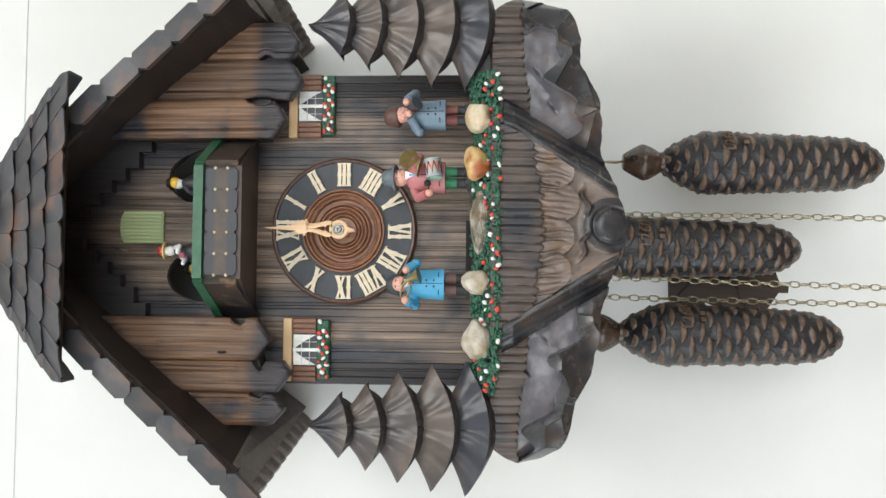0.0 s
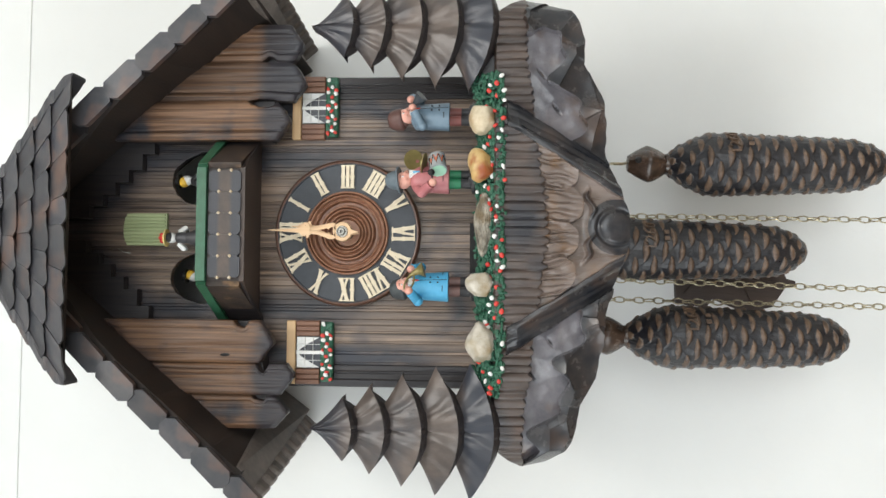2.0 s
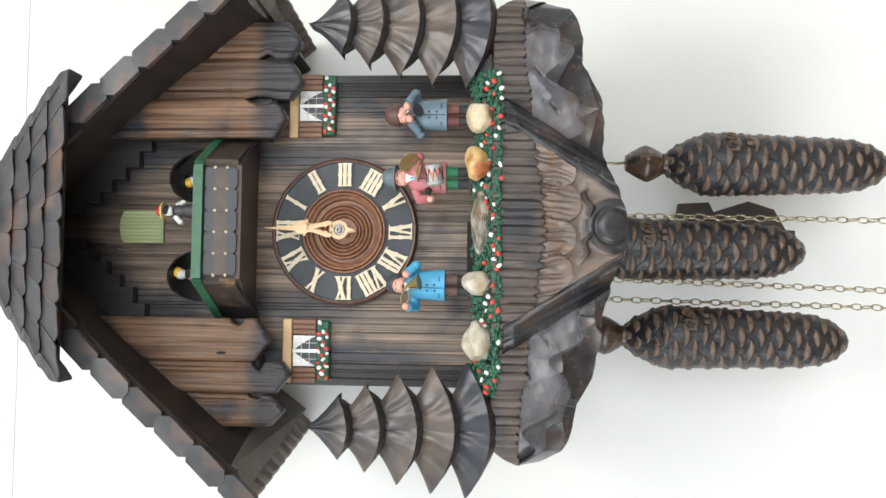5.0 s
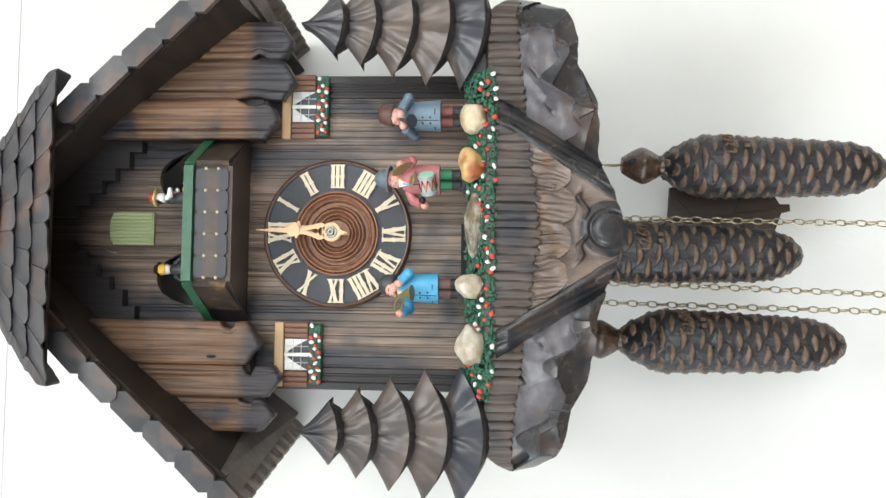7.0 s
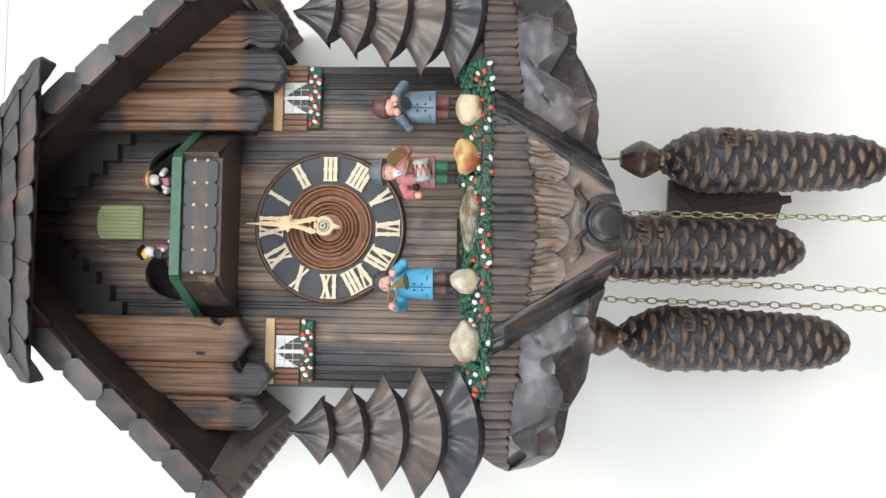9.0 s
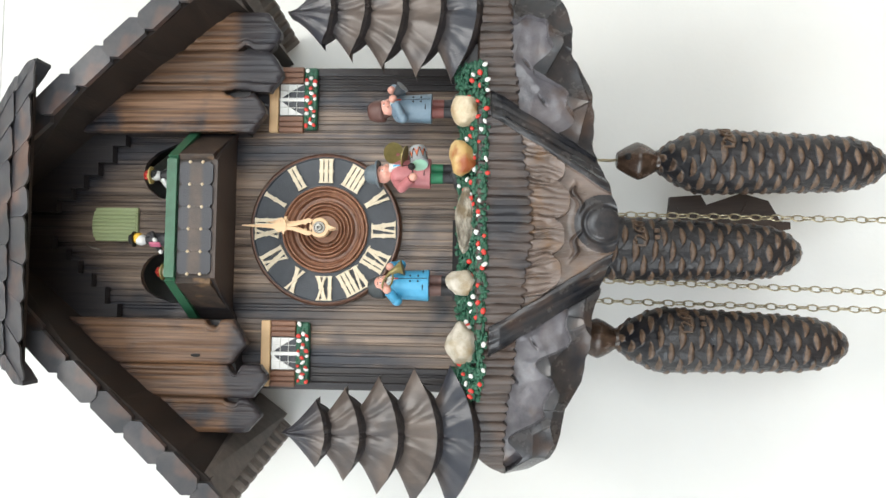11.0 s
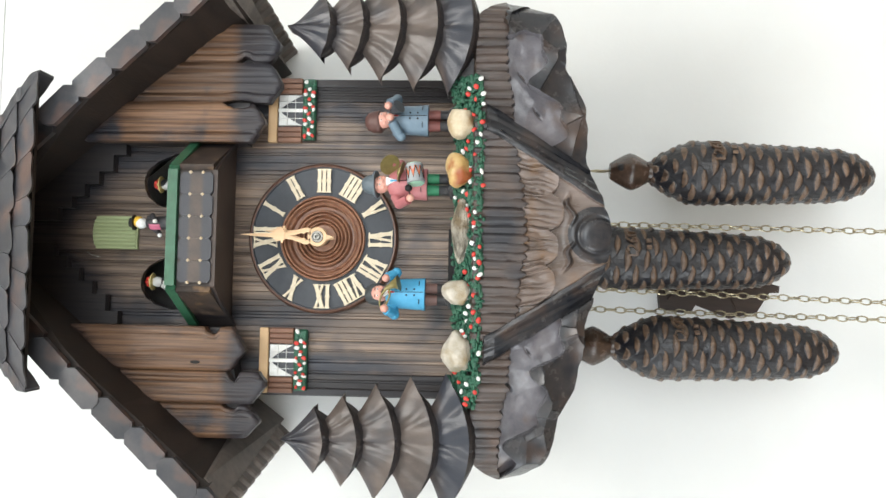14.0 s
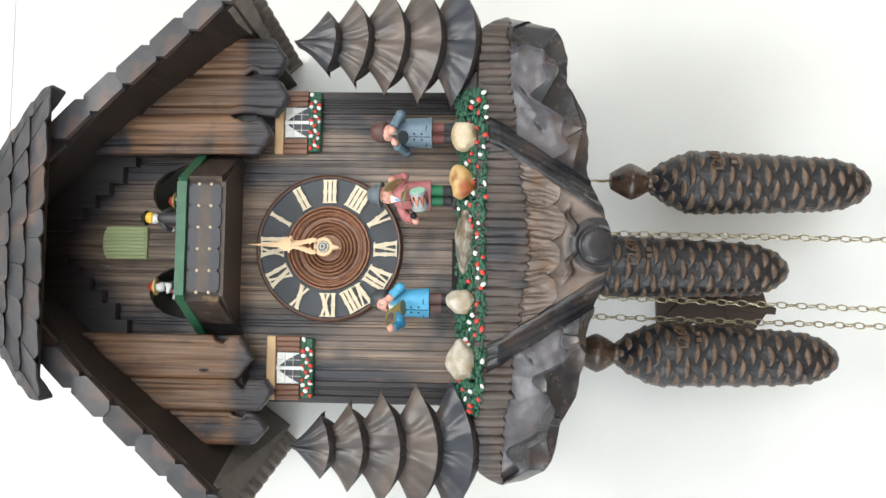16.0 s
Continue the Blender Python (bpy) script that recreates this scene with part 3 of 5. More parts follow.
def hip_cap():
    """The half-hip at the top: rows of wavy-edged shingles leaning back, open below."""
    def lean(z):
        return -0.215 + (z - 1.8815) * 0.62

    def wide(z):
        return (2.010 - z) / 1.19

    f = Form()
    a, b, c = (-0.1080, lean(1.884) + 0.003, 1.884), (0.1040, lean(1.884) + 0.003, 1.884), (-0.002, lean(2.006) + 0.003, 2.006)
    back = [(p[0], p[1] + 0.0035, p[2]) for p in (a, b, c)]
    f.add([a, b, c, *back], [(0, 1, 2), (5, 4, 3), (0, 3, 4, 1), (1, 4, 5, 2), (2, 5, 3, 0)])
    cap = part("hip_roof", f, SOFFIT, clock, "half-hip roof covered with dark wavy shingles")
    rng = random.Random(9)
    for r in range(7):
        z0 = 1.8805 + r * 0.0190
        half = wide(z0) - 0.002
        if half < 0.014:
            break
        n = max(2, round(2 * half / 0.027))
        cuts = [-half + 2 * half * i / n + (rng.uniform(-0.004, 0.004) if 0 < i < n else 0) for i in range(n + 1)]
        up = 0.0208
        for p, q in zip(cuts, cuts[1:]):
            f = Form()
            k = 8
            grid = []
            tilt = rng.uniform(-0.0008, 0.0008)
            for j in range(4):
                v = j / 3
                row = []
                for i in range(k + 1):
                    u = i / k
                    x = p + 0.0002 + (q - p - 0.0004) * u
                    flare = (abs(x) / half) ** 9 * (1 - v) if r == 0 else 0
                    wave = (0.0020 * abs(2 * u - 1) ** 8 - 0.0006 * math.sin(2 * math.pi * u) + 0.0010 * noise.noise(Vector((x * 90, r, 0)))) * (1 - v)
                    shrink = wide(z0 + v * up) / wide(z0)
                    row.append((x * shrink - 0.002, lean(z0 + v * up) + v * 0.0022 - 0.0030 - 0.004 * flare + tilt * (2 * u - 1) + 0.0006 * noise.noise(Vector((x * 60, v * 3, r))), z0 + v * up + wave - 0.0050 * flare))
                grid.append(row)
            f.sheet(grid, smooth=True)
            low = grid[0]
            f.sheet([low, [(t[0], t[1] + 0.0034, t[2] + 0.0008) for t in low]], smooth=False)
            for e in (0, -1):
                f.sheet([[g[e] for g in grid], [(g[e][0], g[e][1] + 0.0034, g[e][2]) for g in grid]], smooth=False)
            part("shingle", f, SHINGLE, cap)
    # a wavy verge strip down each sloping edge of the hip, flared at its foot
    for s in (1, -1):
        f = Form()
        rings = []
        for i in range(64):
            z = 1.8805 + 0.124 * i / 63
            flare = max(0.0, 1 - (z - 1.8805) / 0.0208)
            step = ((z - 1.8805) / 0.0190) % 1.0
            x = wide(z) - 0.0032 - 0.0010 * step
            y = lean(z) - 0.0036 + 0.0016 * step - 0.0030 * flare + 0.0005 * noise.noise(Vector((z * 200, s, 0)))
            rim = min(x + 0.0100 + 0.0008 * noise.noise(Vector((z * 160, s, 9))), wide(1.8805) - 0.0012)
            zz, deep = z - 0.0045 * flare, 0.0180 - 0.0050 * (i / 63) + 0.0010 * noise.noise(Vector((z * 120, s, 3)))
            rings.append([(s * a - 0.002, b, zz) for a, b in ((x, y), (rim, y + 0.0006), (rim, y + deep), (x, y + deep), (x, y))])
        f.sheet(rings, smooth=False)
        for end in (rings[0], rings[-1]):
            f.add(end[:4], [(0, 1, 2, 3)])
        part("verge_strip", f, SHINGLE, cap, "dark wavy verge board along the hip")


def balcony():
    bal = part("balcony", balcony_floor(), UNDER_BROWN, clock, "three-sided balcony with a green handrail")
    xl, xr, bl, br = -0.0375, 0.0455, -0.0685, 0.0785
    yf, yb = -0.180, -0.124

    def along(a, b, z0, z1, t, slot=0):
        a, b = Vector((*a, 0)), Vector((*b, 0))
        d = (b - a).normalized()
        nrm = Vector((-d.y, d.x, 0)) * t
        vs = [(p.x, p.y, z) for z in (z0, z1) for p in (a - nrm, b - nrm, b + nrm, a + nrm)]
        return Form().add(vs, [(0, 1, 2, 3), (7, 6, 5, 4), (0, 4, 5, 1), (1, 5, 6, 2), (2, 6, 7, 3), (3, 7, 4, 0)])

    for a, b in (((bl, yb), (xl, yf)), ((xl, yf), (xr, yf)), ((xr, yf), (br, yb))):
        part("handrail", along(a, b, 1.7945, 1.8015, 0.0032), GREEN, bal, "green painted handrail")
        part("panel", along((a[0], a[1] + 0.003), (b[0], b[1] + 0.003), 1.7685, 1.7950, 0.0016), HOUSE_DARK if a[0] != xl else SOFFIT, bal, "dark stained balcony panel")
    # plates on the front panel: five upright ones with cut corners
    plate = Form().plate(octagon(0.0156, 0.0238, 0.0020), -0.0013, 0.0010).mesh("balcony_plate", PLATE_WOOD)
    for i in range(5):
        ob = part("balcony_plate", plate, PLATE_WOOD, bal)
        ob.matrix_basis = Matrix.Translation((-0.0272 + i * 0.0157, -0.1800, 1.7812))
    bead = Form().box(-0.0010, 0.0010, -0.0010, 0.0008, -0.0010, 0.0010, 0.0003, m=Matrix.Rotation(0.785, 4, "Y")).mesh("bead", STONE_TAN)
    for i in range(6):
        for dz in (-0.0045, 0.0045):
            ob = part("bead", bead, STONE_TAN, bal, "tiny tan diamond between the balcony plates")
            ob.matrix_basis = Matrix.Translation((-0.0350 + i * 0.0157, -0.1809, 1.7812 + dz))
    for a, b in (((bl + 0.004, yb), (xl - 0.002, yf + 0.001)), ((xr + 0.002, yf + 0.001), (br - 0.004, yb))):
        part("side_panel", along(a, b, 1.7700, 1.7945, 0.0022), WORN_BROWN, bal, "dark brown rough side panel")


def balcony_floor():
    f = Form()
    o = [(-0.0685, -0.1205), (-0.0685, -0.124), (-0.0375, -0.180), (0.0455, -0.180), (0.0785, -0.124), (0.0785, -0.1205)]
    vs = [(x, y, z + (0.0055 if y > -0.13 else 0.0)) for z in (1.7665, 1.7700) for x, y in o]
    n = len(o)
    return f.add(vs, [tuple(range(n)), tuple(range(n, 2 * n))] + [(i, (i + 1) % n, n + (i + 1) % n, n + i) for i in range(n)])


def cuckoo_door():
    arch = [(-0.0095, 1.8480), (0.0165, 1.8480)] + [(0.0035 + 0.0130 * math.cos(a), 1.8770 + 0.0068 * math.sin(a) ** 0.7) for a in [math.pi * k / 12 for k in range(13)]]
    door = part("cuckoo_door", Form().plate(arch, -0.1235, FRONT - 0.0004), SHUTTER_GREEN, clock, "closed pale green ribbed door")
    for i in range(9):
        x = -0.0083 + i * 0.0029
        a = (x - 0.0035) / 0.0130
        top = 1.8770 + 0.0066 * math.sqrt(max(0.0, 1 - a * a)) ** 0.7
        part("rib", Form().box(x - 0.0012, x + 0.0012, -0.1248, -0.1230, 1.8486, top, 0.0006), SHUTTER_GREEN, door)
    wire = Form().tube([(-0.012, -0.1215, 1.889), (-0.0145, -0.124, 1.884), (-0.016, -0.1215, 1.878)], 0.0004, n=5)
    part("door_wire", wire, STEEL, door, "thin bent steel wire")


def windows():
    for x0, x1, z in ((0.0760, 0.1270, 1.7188), (-0.1185, -0.0685, 1.7205)):
        mid = (x0 + x1) / 2
        win = part("window", Form().box(mid - 0.0125, mid + 0.0125, -0.1232, FRONT - 0.0003, z, z + 0.0200), GLASS, clock, "small painted window with white curtains")
        part("header", Form().box(x0, x1, -0.1255, FRONT - 0.0002, z + 0.0205, z + 0.0275, 0.0006), PALE_WOOD, win, "pale bare wooden header")
        for s in (1, -1):
            a, b = (mid + 0.0128, x1) if s > 0 else (x0, mid - 0.0128)
            w = (b - a) / 3
            shutter = part("shutter", Form().box(a, b, -0.1234, FRONT - 0.0003, z + 0.0012, z + 0.0200, 0.0004), SHUTTER_BROWN, win, "brown slatted shutter")
            for i in range(3):
                part("slat", Form().box(a + i * w + 0.0002, a + (i + 1) * w - 0.0002, -0.1252, -0.1230, z + 0.0010, z + 0.0200, 0.0006), SHUTTER_BROWN, shutter)
            arc = [(mid + s * (0.0012 + 0.0106 * t), z + 0.0180 - 0.0165 * t ** 1.25) for t in [k / 10 for k in range(11)]]
            curtain = Form().plate(([(mid + s * 0.0120, z + 0.0194), (mid + s * 0.0008, z + 0.0194)] + arc)[::s], -0.1238, -0.1230)
            part("curtain", curtain, WHITE, win, "white painted curtain")
        bars = ((mid - 0.0014, mid + 0.0014, z, z + 0.02), (mid - 0.0125, mid + 0.0125, z + 0.0063, z + 0.0067), (mid - 0.0125, mid + 0.0125, z + 0.0127, z + 0.0131), (mid - 0.0065, mid - 0.0061, z, z + 0.02), (mid + 0.0061, mid + 0.0065, z, z + 0.02))
        for a, b, c, d in bars:
            part("bar", Form().box(a, b, -0.1246, -0.1232, c, d, 0.0003), WHITE, win)
        rng = random.Random(int(abs(x0) * 1e4))
        box = Form().box(x0 + 0.002, x1 - 0.001, -0.1262, FRONT - 0.0003, z - 0.0098, z + 0.0004, 0.0012)
        for i in range(60):
            box.ball((rng.uniform(x0 + 0.004, x1 - 0.003), -0.1258, rng.uniform(z - 0.0086, z - 0.0008)), (rng.uniform(0.0012, 0.0026), 0.0012, rng.uniform(0.0008, 0.0018)), n=6)
        bed = part("flower_box", box, LEAF_GREEN, win, "green flower box with red and white dots")
        blossoms(bed, [(x0 + 0.0045 + (x1 - x0 - 0.008) * (i // 3 + 0.5 * (i % 2) + rng.uniform(-0.2, 0.2)) / 7.4, -0.1272, z - 0.0018 - 0.0031 * (i % 3) + rng.uniform(-0.0005, 0.0005)) for i in range(22)], 0.0016, rng)


def blossoms(parent, spots, r, rng):
    meshes = [(Form().ball((0, 0, 0), (r * 1.1, r * 0.6, r), n=7).mesh("blossom", m)) for m in (RED, WHITE)]
    for i, p in enumerate(spots):
        ob = part("blossom", meshes[i % 2], RED, parent)
        ob.matrix_basis = Matrix.Translation(p) @ Matrix.Rotation(rng.uniform(0, 3), 4, "Y") @ Matrix.Diagonal((rng.uniform(0.8, 1.3), 1, rng.uniform(0.7, 1.1), 1))


def strokes(text):
    """Roman numeral strokes in a box one high: (x0, bottom, x1, top, thick)."""
    out, x = [], 0.0
    for ch in text:
        if ch == "I":
            out.append((x + 0.09, 0, x + 0.09, 1, 0.135))
            x += 0.25
        elif ch == "V":
            out += [(x + 0.26, 0, x + 0.07, 1, 0.15), (x + 0.28, 0, x + 0.48, 1, 0.09)]
            x += 0.60
        elif ch == "X":
            out += [(x + 0.46, 0, x + 0.09, 1, 0.15), (x + 0.09, 0, x + 0.46, 1, 0.09)]
            x += 0.62
    return out, x - 0.07


def dial():
    y = FRONT
    m = pose(0.0012, y, 1.7005, 90)
    d = part("dial", Form().lathe([(0.0560, 0.0), (0.0572, 0.0012), (0.0575, 0.0045), (0.0562, 0.0062), (0.0548, 0.0064), (0.0545, 0.0052), (0.0325, 0.0052), (0.0325, 0.0)], 96, m=m, smooth=False), DIAL_BLUE, clock, "round slate-blue dial with cream numerals")
    part("rim", Form().lathe([(0.0576, -0.0002), (0.0584, 0.0020), (0.0580, 0.0055), (0.0566, 0.0070), (0.0554, 0.0066), (0.0552, 0.0050)], 96, m=m, caps=False), DIAL_RIM, d, "dark brown turned rim")
    # turned rings: crests and coves of uneven width, a flat boss in the middle
    prof = [(0.0328, 0.0), (0.0330, 0.0062)]
    crests = ((0.0322, 0.0086, 0.0010), (0.0296, 0.0082, 0.0010), (0.0262, 0.0058, 0.0008), (0.0208, 0.0078, 0.0009), (0.0182, 0.0084, 0.0009), (0.0150, 0.0070, 0.0009), (0.0124, 0.0066, 0.0008))
    for i, (rad, high, half) in enumerate(crests):
        prof += [(rad + half, high - 0.0014), (rad + half * 0.5, high - 0.0002), (rad, high), (rad - half * 0.5, high - 0.0002), (rad - half, high - 0.0014)]
        inner = crests[i + 1][0] + crests[i + 1][2] if i + 1 < len(crests) else 0.0104
        prof += [(rad - half - (rad - half - inner) * q, high - 0.0036 - 0.0006 * math.sin(math.pi * q)) for q in (0.2, 0.5, 0.8)]
    prof += [(0.0102, 0.0058), (0.0015, 0.0058)]
    part("rosette", Form().lathe(prof, 96, m=m), DIAL_WOOD, d, "reddish brown turned wooden rings")
    for h, text in enumerate(("XII", "I", "II", "III", "IIII", "V", "VI", "VII", "VIII", "IX", "X", "XI")):
        f = Form()
        st, width = strokes(text)
        H = 0.0185
        for k, (xa, za, xb, zb, th) in enumerate(st):
            a, b = Vector(((xa - width / 2) * H * 0.80, 0, 0.0355 + za * H)), Vector(((xb - width / 2) * H * 0.80, 0, 0.0355 + zb * H))
            dv, t = b - a, th * H / 2 * 0.95
            n = 13
            left, right = [], []
            for q in range(n):
                s = q / (n - 1)
                # waisted stroke with barbs in the middle and wide serifs at both ends
                wide = 1.12 * t * (1.0 + 0.55 * max(0, 1 - min(s, 1 - s) / 0.10) + 0.45 * max(0, 1 - abs(s - 0.5) / 0.09))
                p = a + dv * s
                left.append((p.x - wide, p.z))
                right.append((p.x + wide, p.z))
            f.plate(left[::-1] + right, -0.0072 - 0.0002 * k, -0.0050)
        if len(text) > 1:
            half = (width / 2) * H * 0.80
            for zc in (0.0361, 0.0534):
                f.box(-half + 0.0006, half - 0.0006, -0.0069, -0.0050, zc - 0.0004, zc + 0.0004)
        ob = part("numeral", f, CREAM, d)
        ob.matrix_basis = Matrix.Translation((0.0012, y, 1.7005)) @ Matrix.Rotation(math.radians(30 * h), 4, "Y")
    hands(m)


def hand_shape(length, turn, y):
    """A flat sawn wooden hand: a pierced heart next to the hub, a barbed knot, then a slim blade."""
    f = Form()
    outer = ((0.0045, 0.0040), (0.0062, 0.0056), (0.0085, 0.0062), (0.0110, 0.0056), (0.0145, 0.0042), (0.0180, 0.0031), (0.0215, 0.0024), (0.0245, 0.0024))
    inner = ((0.0050, 0.0008), (0.0066, 0.0026), (0.0080, 0.0034), (0.0094, 0.0026), (0.0104, 0.0012), (0.0118, 0.0024), (0.0155, 0.0013), (0.0190, 0.0002), (0.0245, 0.0))
    knot = ((0.0240, 0.0024), (0.0252, 0.0034), (0.0258, 0.0056), (0.0272, 0.0052), (0.0276, 0.0034), (0.0292, 0.0044), (0.0312, 0.0036), (0.0330, 0.0018), (0.0360, 0.0015), (length * 0.85, 0.0009), (length, 0.0002))
    for s in (1, -1):
        for lo, hi in zip(range(24), range(1, 25)):
            d0, d1 = (0.0050 + 0.0195 * q / 24 for q in (lo, hi))
            o0, o1 = (float(np.interp(d, [p[0] for p in outer], [p[1] for p in outer])) for d in (d0, d1))
            i0, i1 = (float(np.interp(d, [p[0] for p in inner], [p[1] for p in inner])) for d in (d0, d1))
            quad = [(s * i0, d0), (s * o0, d0), (s * o1, d1), (s * i1, d1)]
            f.plate(quad if s > 0 else quad[::-1], -0.0014, 0.0014)
    f.plate([(-w, u) for u, w in knot] + [(w, u) for u, w in knot[::-1]], -0.0014, 0.0014)
    f.lathe([(0.0042, -0.0014), (0.0070, -0.0014), (0.0074, 0.0), (0.0070, 0.0014), (0.0042, 0.0014), (0.0042, -0.0014)], 32, m=pose(0, 0, 0, 90), caps=False)
    f.plate([(-0.0022, -0.0062), (0.0, -0.0125), (0.0022, -0.0062)], -0.0012, 0.0012)
    me = Matrix.Translation((0.0008, y, 1.7000)) @ Matrix.Rotation(math.radians(turn), 4, "Y") @ Matrix.Diagonal((1, 0.6, 1, 1))
    f.v = [tuple(me @ Vector(p)) for p in f.v]
    return f


def hands(m):
    part("minute_hand", hand_shape(0.0575, 1.0, -0.1500), HAND, clock, "pale pierced wooden minute hand")
    part("hour_hand", hand_shape(0.0400, 6.0, -0.1465), HAND, clock, "pale pierced wooden hour hand")
    f = Form().lathe([(0.0048, 0.0), (0.0048, 0.0295), (0.0042, 0.0305), (0.0036, 0.0305), (0.0033, 0.0295), (0.0027, 0.0295), (0.0022, 0.0320), (0.0012, 0.0320), (0.0009, 0.0290), (0.0002, 0.0290)], 24, m=pose(0.0008, FRONT - 0.001, 1.7000, 90))
    part("hand_nut", f, STEEL, clock, "dull steel hand nut")


def tree(cx, lift):
    holder = None
    tiers = ((1.7100, 1.6880, 1.6800, 0.0008, 0.0222), (1.6860, 1.6690, 1.6575, 0.0095, 0.0302), (1.6630, 1.6470, 1.6325, 0.0145, 0.0380),
             (1.6380, 1.6240, 1.6075, 0.0180, 0.0435), (1.6130, 1.6005, 1.5840, 0.0190, 0.0460))
    for i, (zt, zc, zb, wn, wb) in enumerate(tiers):
        f = Form()
        n, k = 48, 18
        grid = []
        for j in range(k + 1):
            v = j / k
            row = []
            for q in range(n + 1):
                u = 2 * q / n - 1
                half = wn + (wb - wn) * v ** 1.35
                z = zt + (zb - zt) * v + (zc - zb) * abs(u) ** 2.0 * v
                lobe = abs(math.sin(abs(u) ** 0.9 * 1.9 * math.pi - 0.6 * v))
                fold = (lobe ** 0.8 - 0.5) * 0.0022 * (0.2 + v) * (1 - 0.35 * abs(u)) + 0.0007 * noise.noise(Vector((u * 9 + i, v * 1.5, cx * 30)))
                seam = -0.0012 * math.exp(-(u / 0.03) ** 2)
                bulge = (0.004 + 0.008 * v) * (max(0.0, 1 - u * u)) ** 0.6 + 0.002 * v
                chip = 0.0006 * noise.noise(Vector((u * 5 + i * 3, v * 4, cx * 40)))
                row.append((cx + u * half, -0.2015 - bulge - fold - seam - chip, z + lift))
            grid.append(row)
        f.sheet(grid)
        yb = -0.190
        low = grid[-1]
        drop = [1 - abs(2 * q / n - 1) ** 5 for q in range(n + 1)]
        # tier undersides get the darker wood, with their shade in the colour
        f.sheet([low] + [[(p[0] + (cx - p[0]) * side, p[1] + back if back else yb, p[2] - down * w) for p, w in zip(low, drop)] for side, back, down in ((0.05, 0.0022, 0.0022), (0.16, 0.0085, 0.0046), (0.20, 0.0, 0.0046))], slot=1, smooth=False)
        for c in (0, -1):
            f.sheet([[g[c] for g in grid], [(g[c][0], yb, g[c][2]) for g in grid]], smooth=False)
        f.sheet([[(g[0][0], yb, g[0][2]) for g in grid], [(g[-1][0], yb, g[-1][2]) for g in grid]], smooth=False)
        rim = grid[0]
        f.sheet([[(p[0], p[1] - 0.0006, p[2] + 0.0008) for p in rim], [(p[0], p[1] - 0.0006, p[2] - 0.0004) for p in rim]], slot=2).sheet([[(p[0], p[1] - 0.0006, p[2] + 0.0008) for p in rim], [(p[0], yb, p[2] + 0.0008) for p in rim]], slot=2, smooth=False)
        if holder is None:
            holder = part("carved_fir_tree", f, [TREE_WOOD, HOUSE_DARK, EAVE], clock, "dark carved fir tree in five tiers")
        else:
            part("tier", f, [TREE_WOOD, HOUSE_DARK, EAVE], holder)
    f = Form().box(cx - 0.012, cx + 0.012, -0.200, -0.186, 1.578 + lift, 1.672 + lift, 0.002)
    part("trunk", f, HOUSE_DARK, holder)


def base_bottom(x):
    xs = (-0.165, -0.162, -0.151, -0.138, -0.119, -0.101, -0.079, -0.058, -0.034, -0.010, 0.010, 0.028, 0.049, 0.072, 0.092, 0.115, 0.138, 0.154, 0.162, 0.166)
    zs = (1.562, 1.549, 1.535, 1.529, 1.526, 1.515, 1.510, 1.509, 1.501, 1.4925, 1.4925, 1.499, 1.508, 1.508, 1.511, 1.523, 1.524, 1.531, 1.549, 1.562)
    return float(np.interp(x, xs, zs)) + 0.0014 * noise.noise(Vector((x * 120, 0, 7)))


def base_top(x):
    return 1.5835 - 0.020 * max(0.0, (abs(x) - 0.143) / 0.023) ** 2


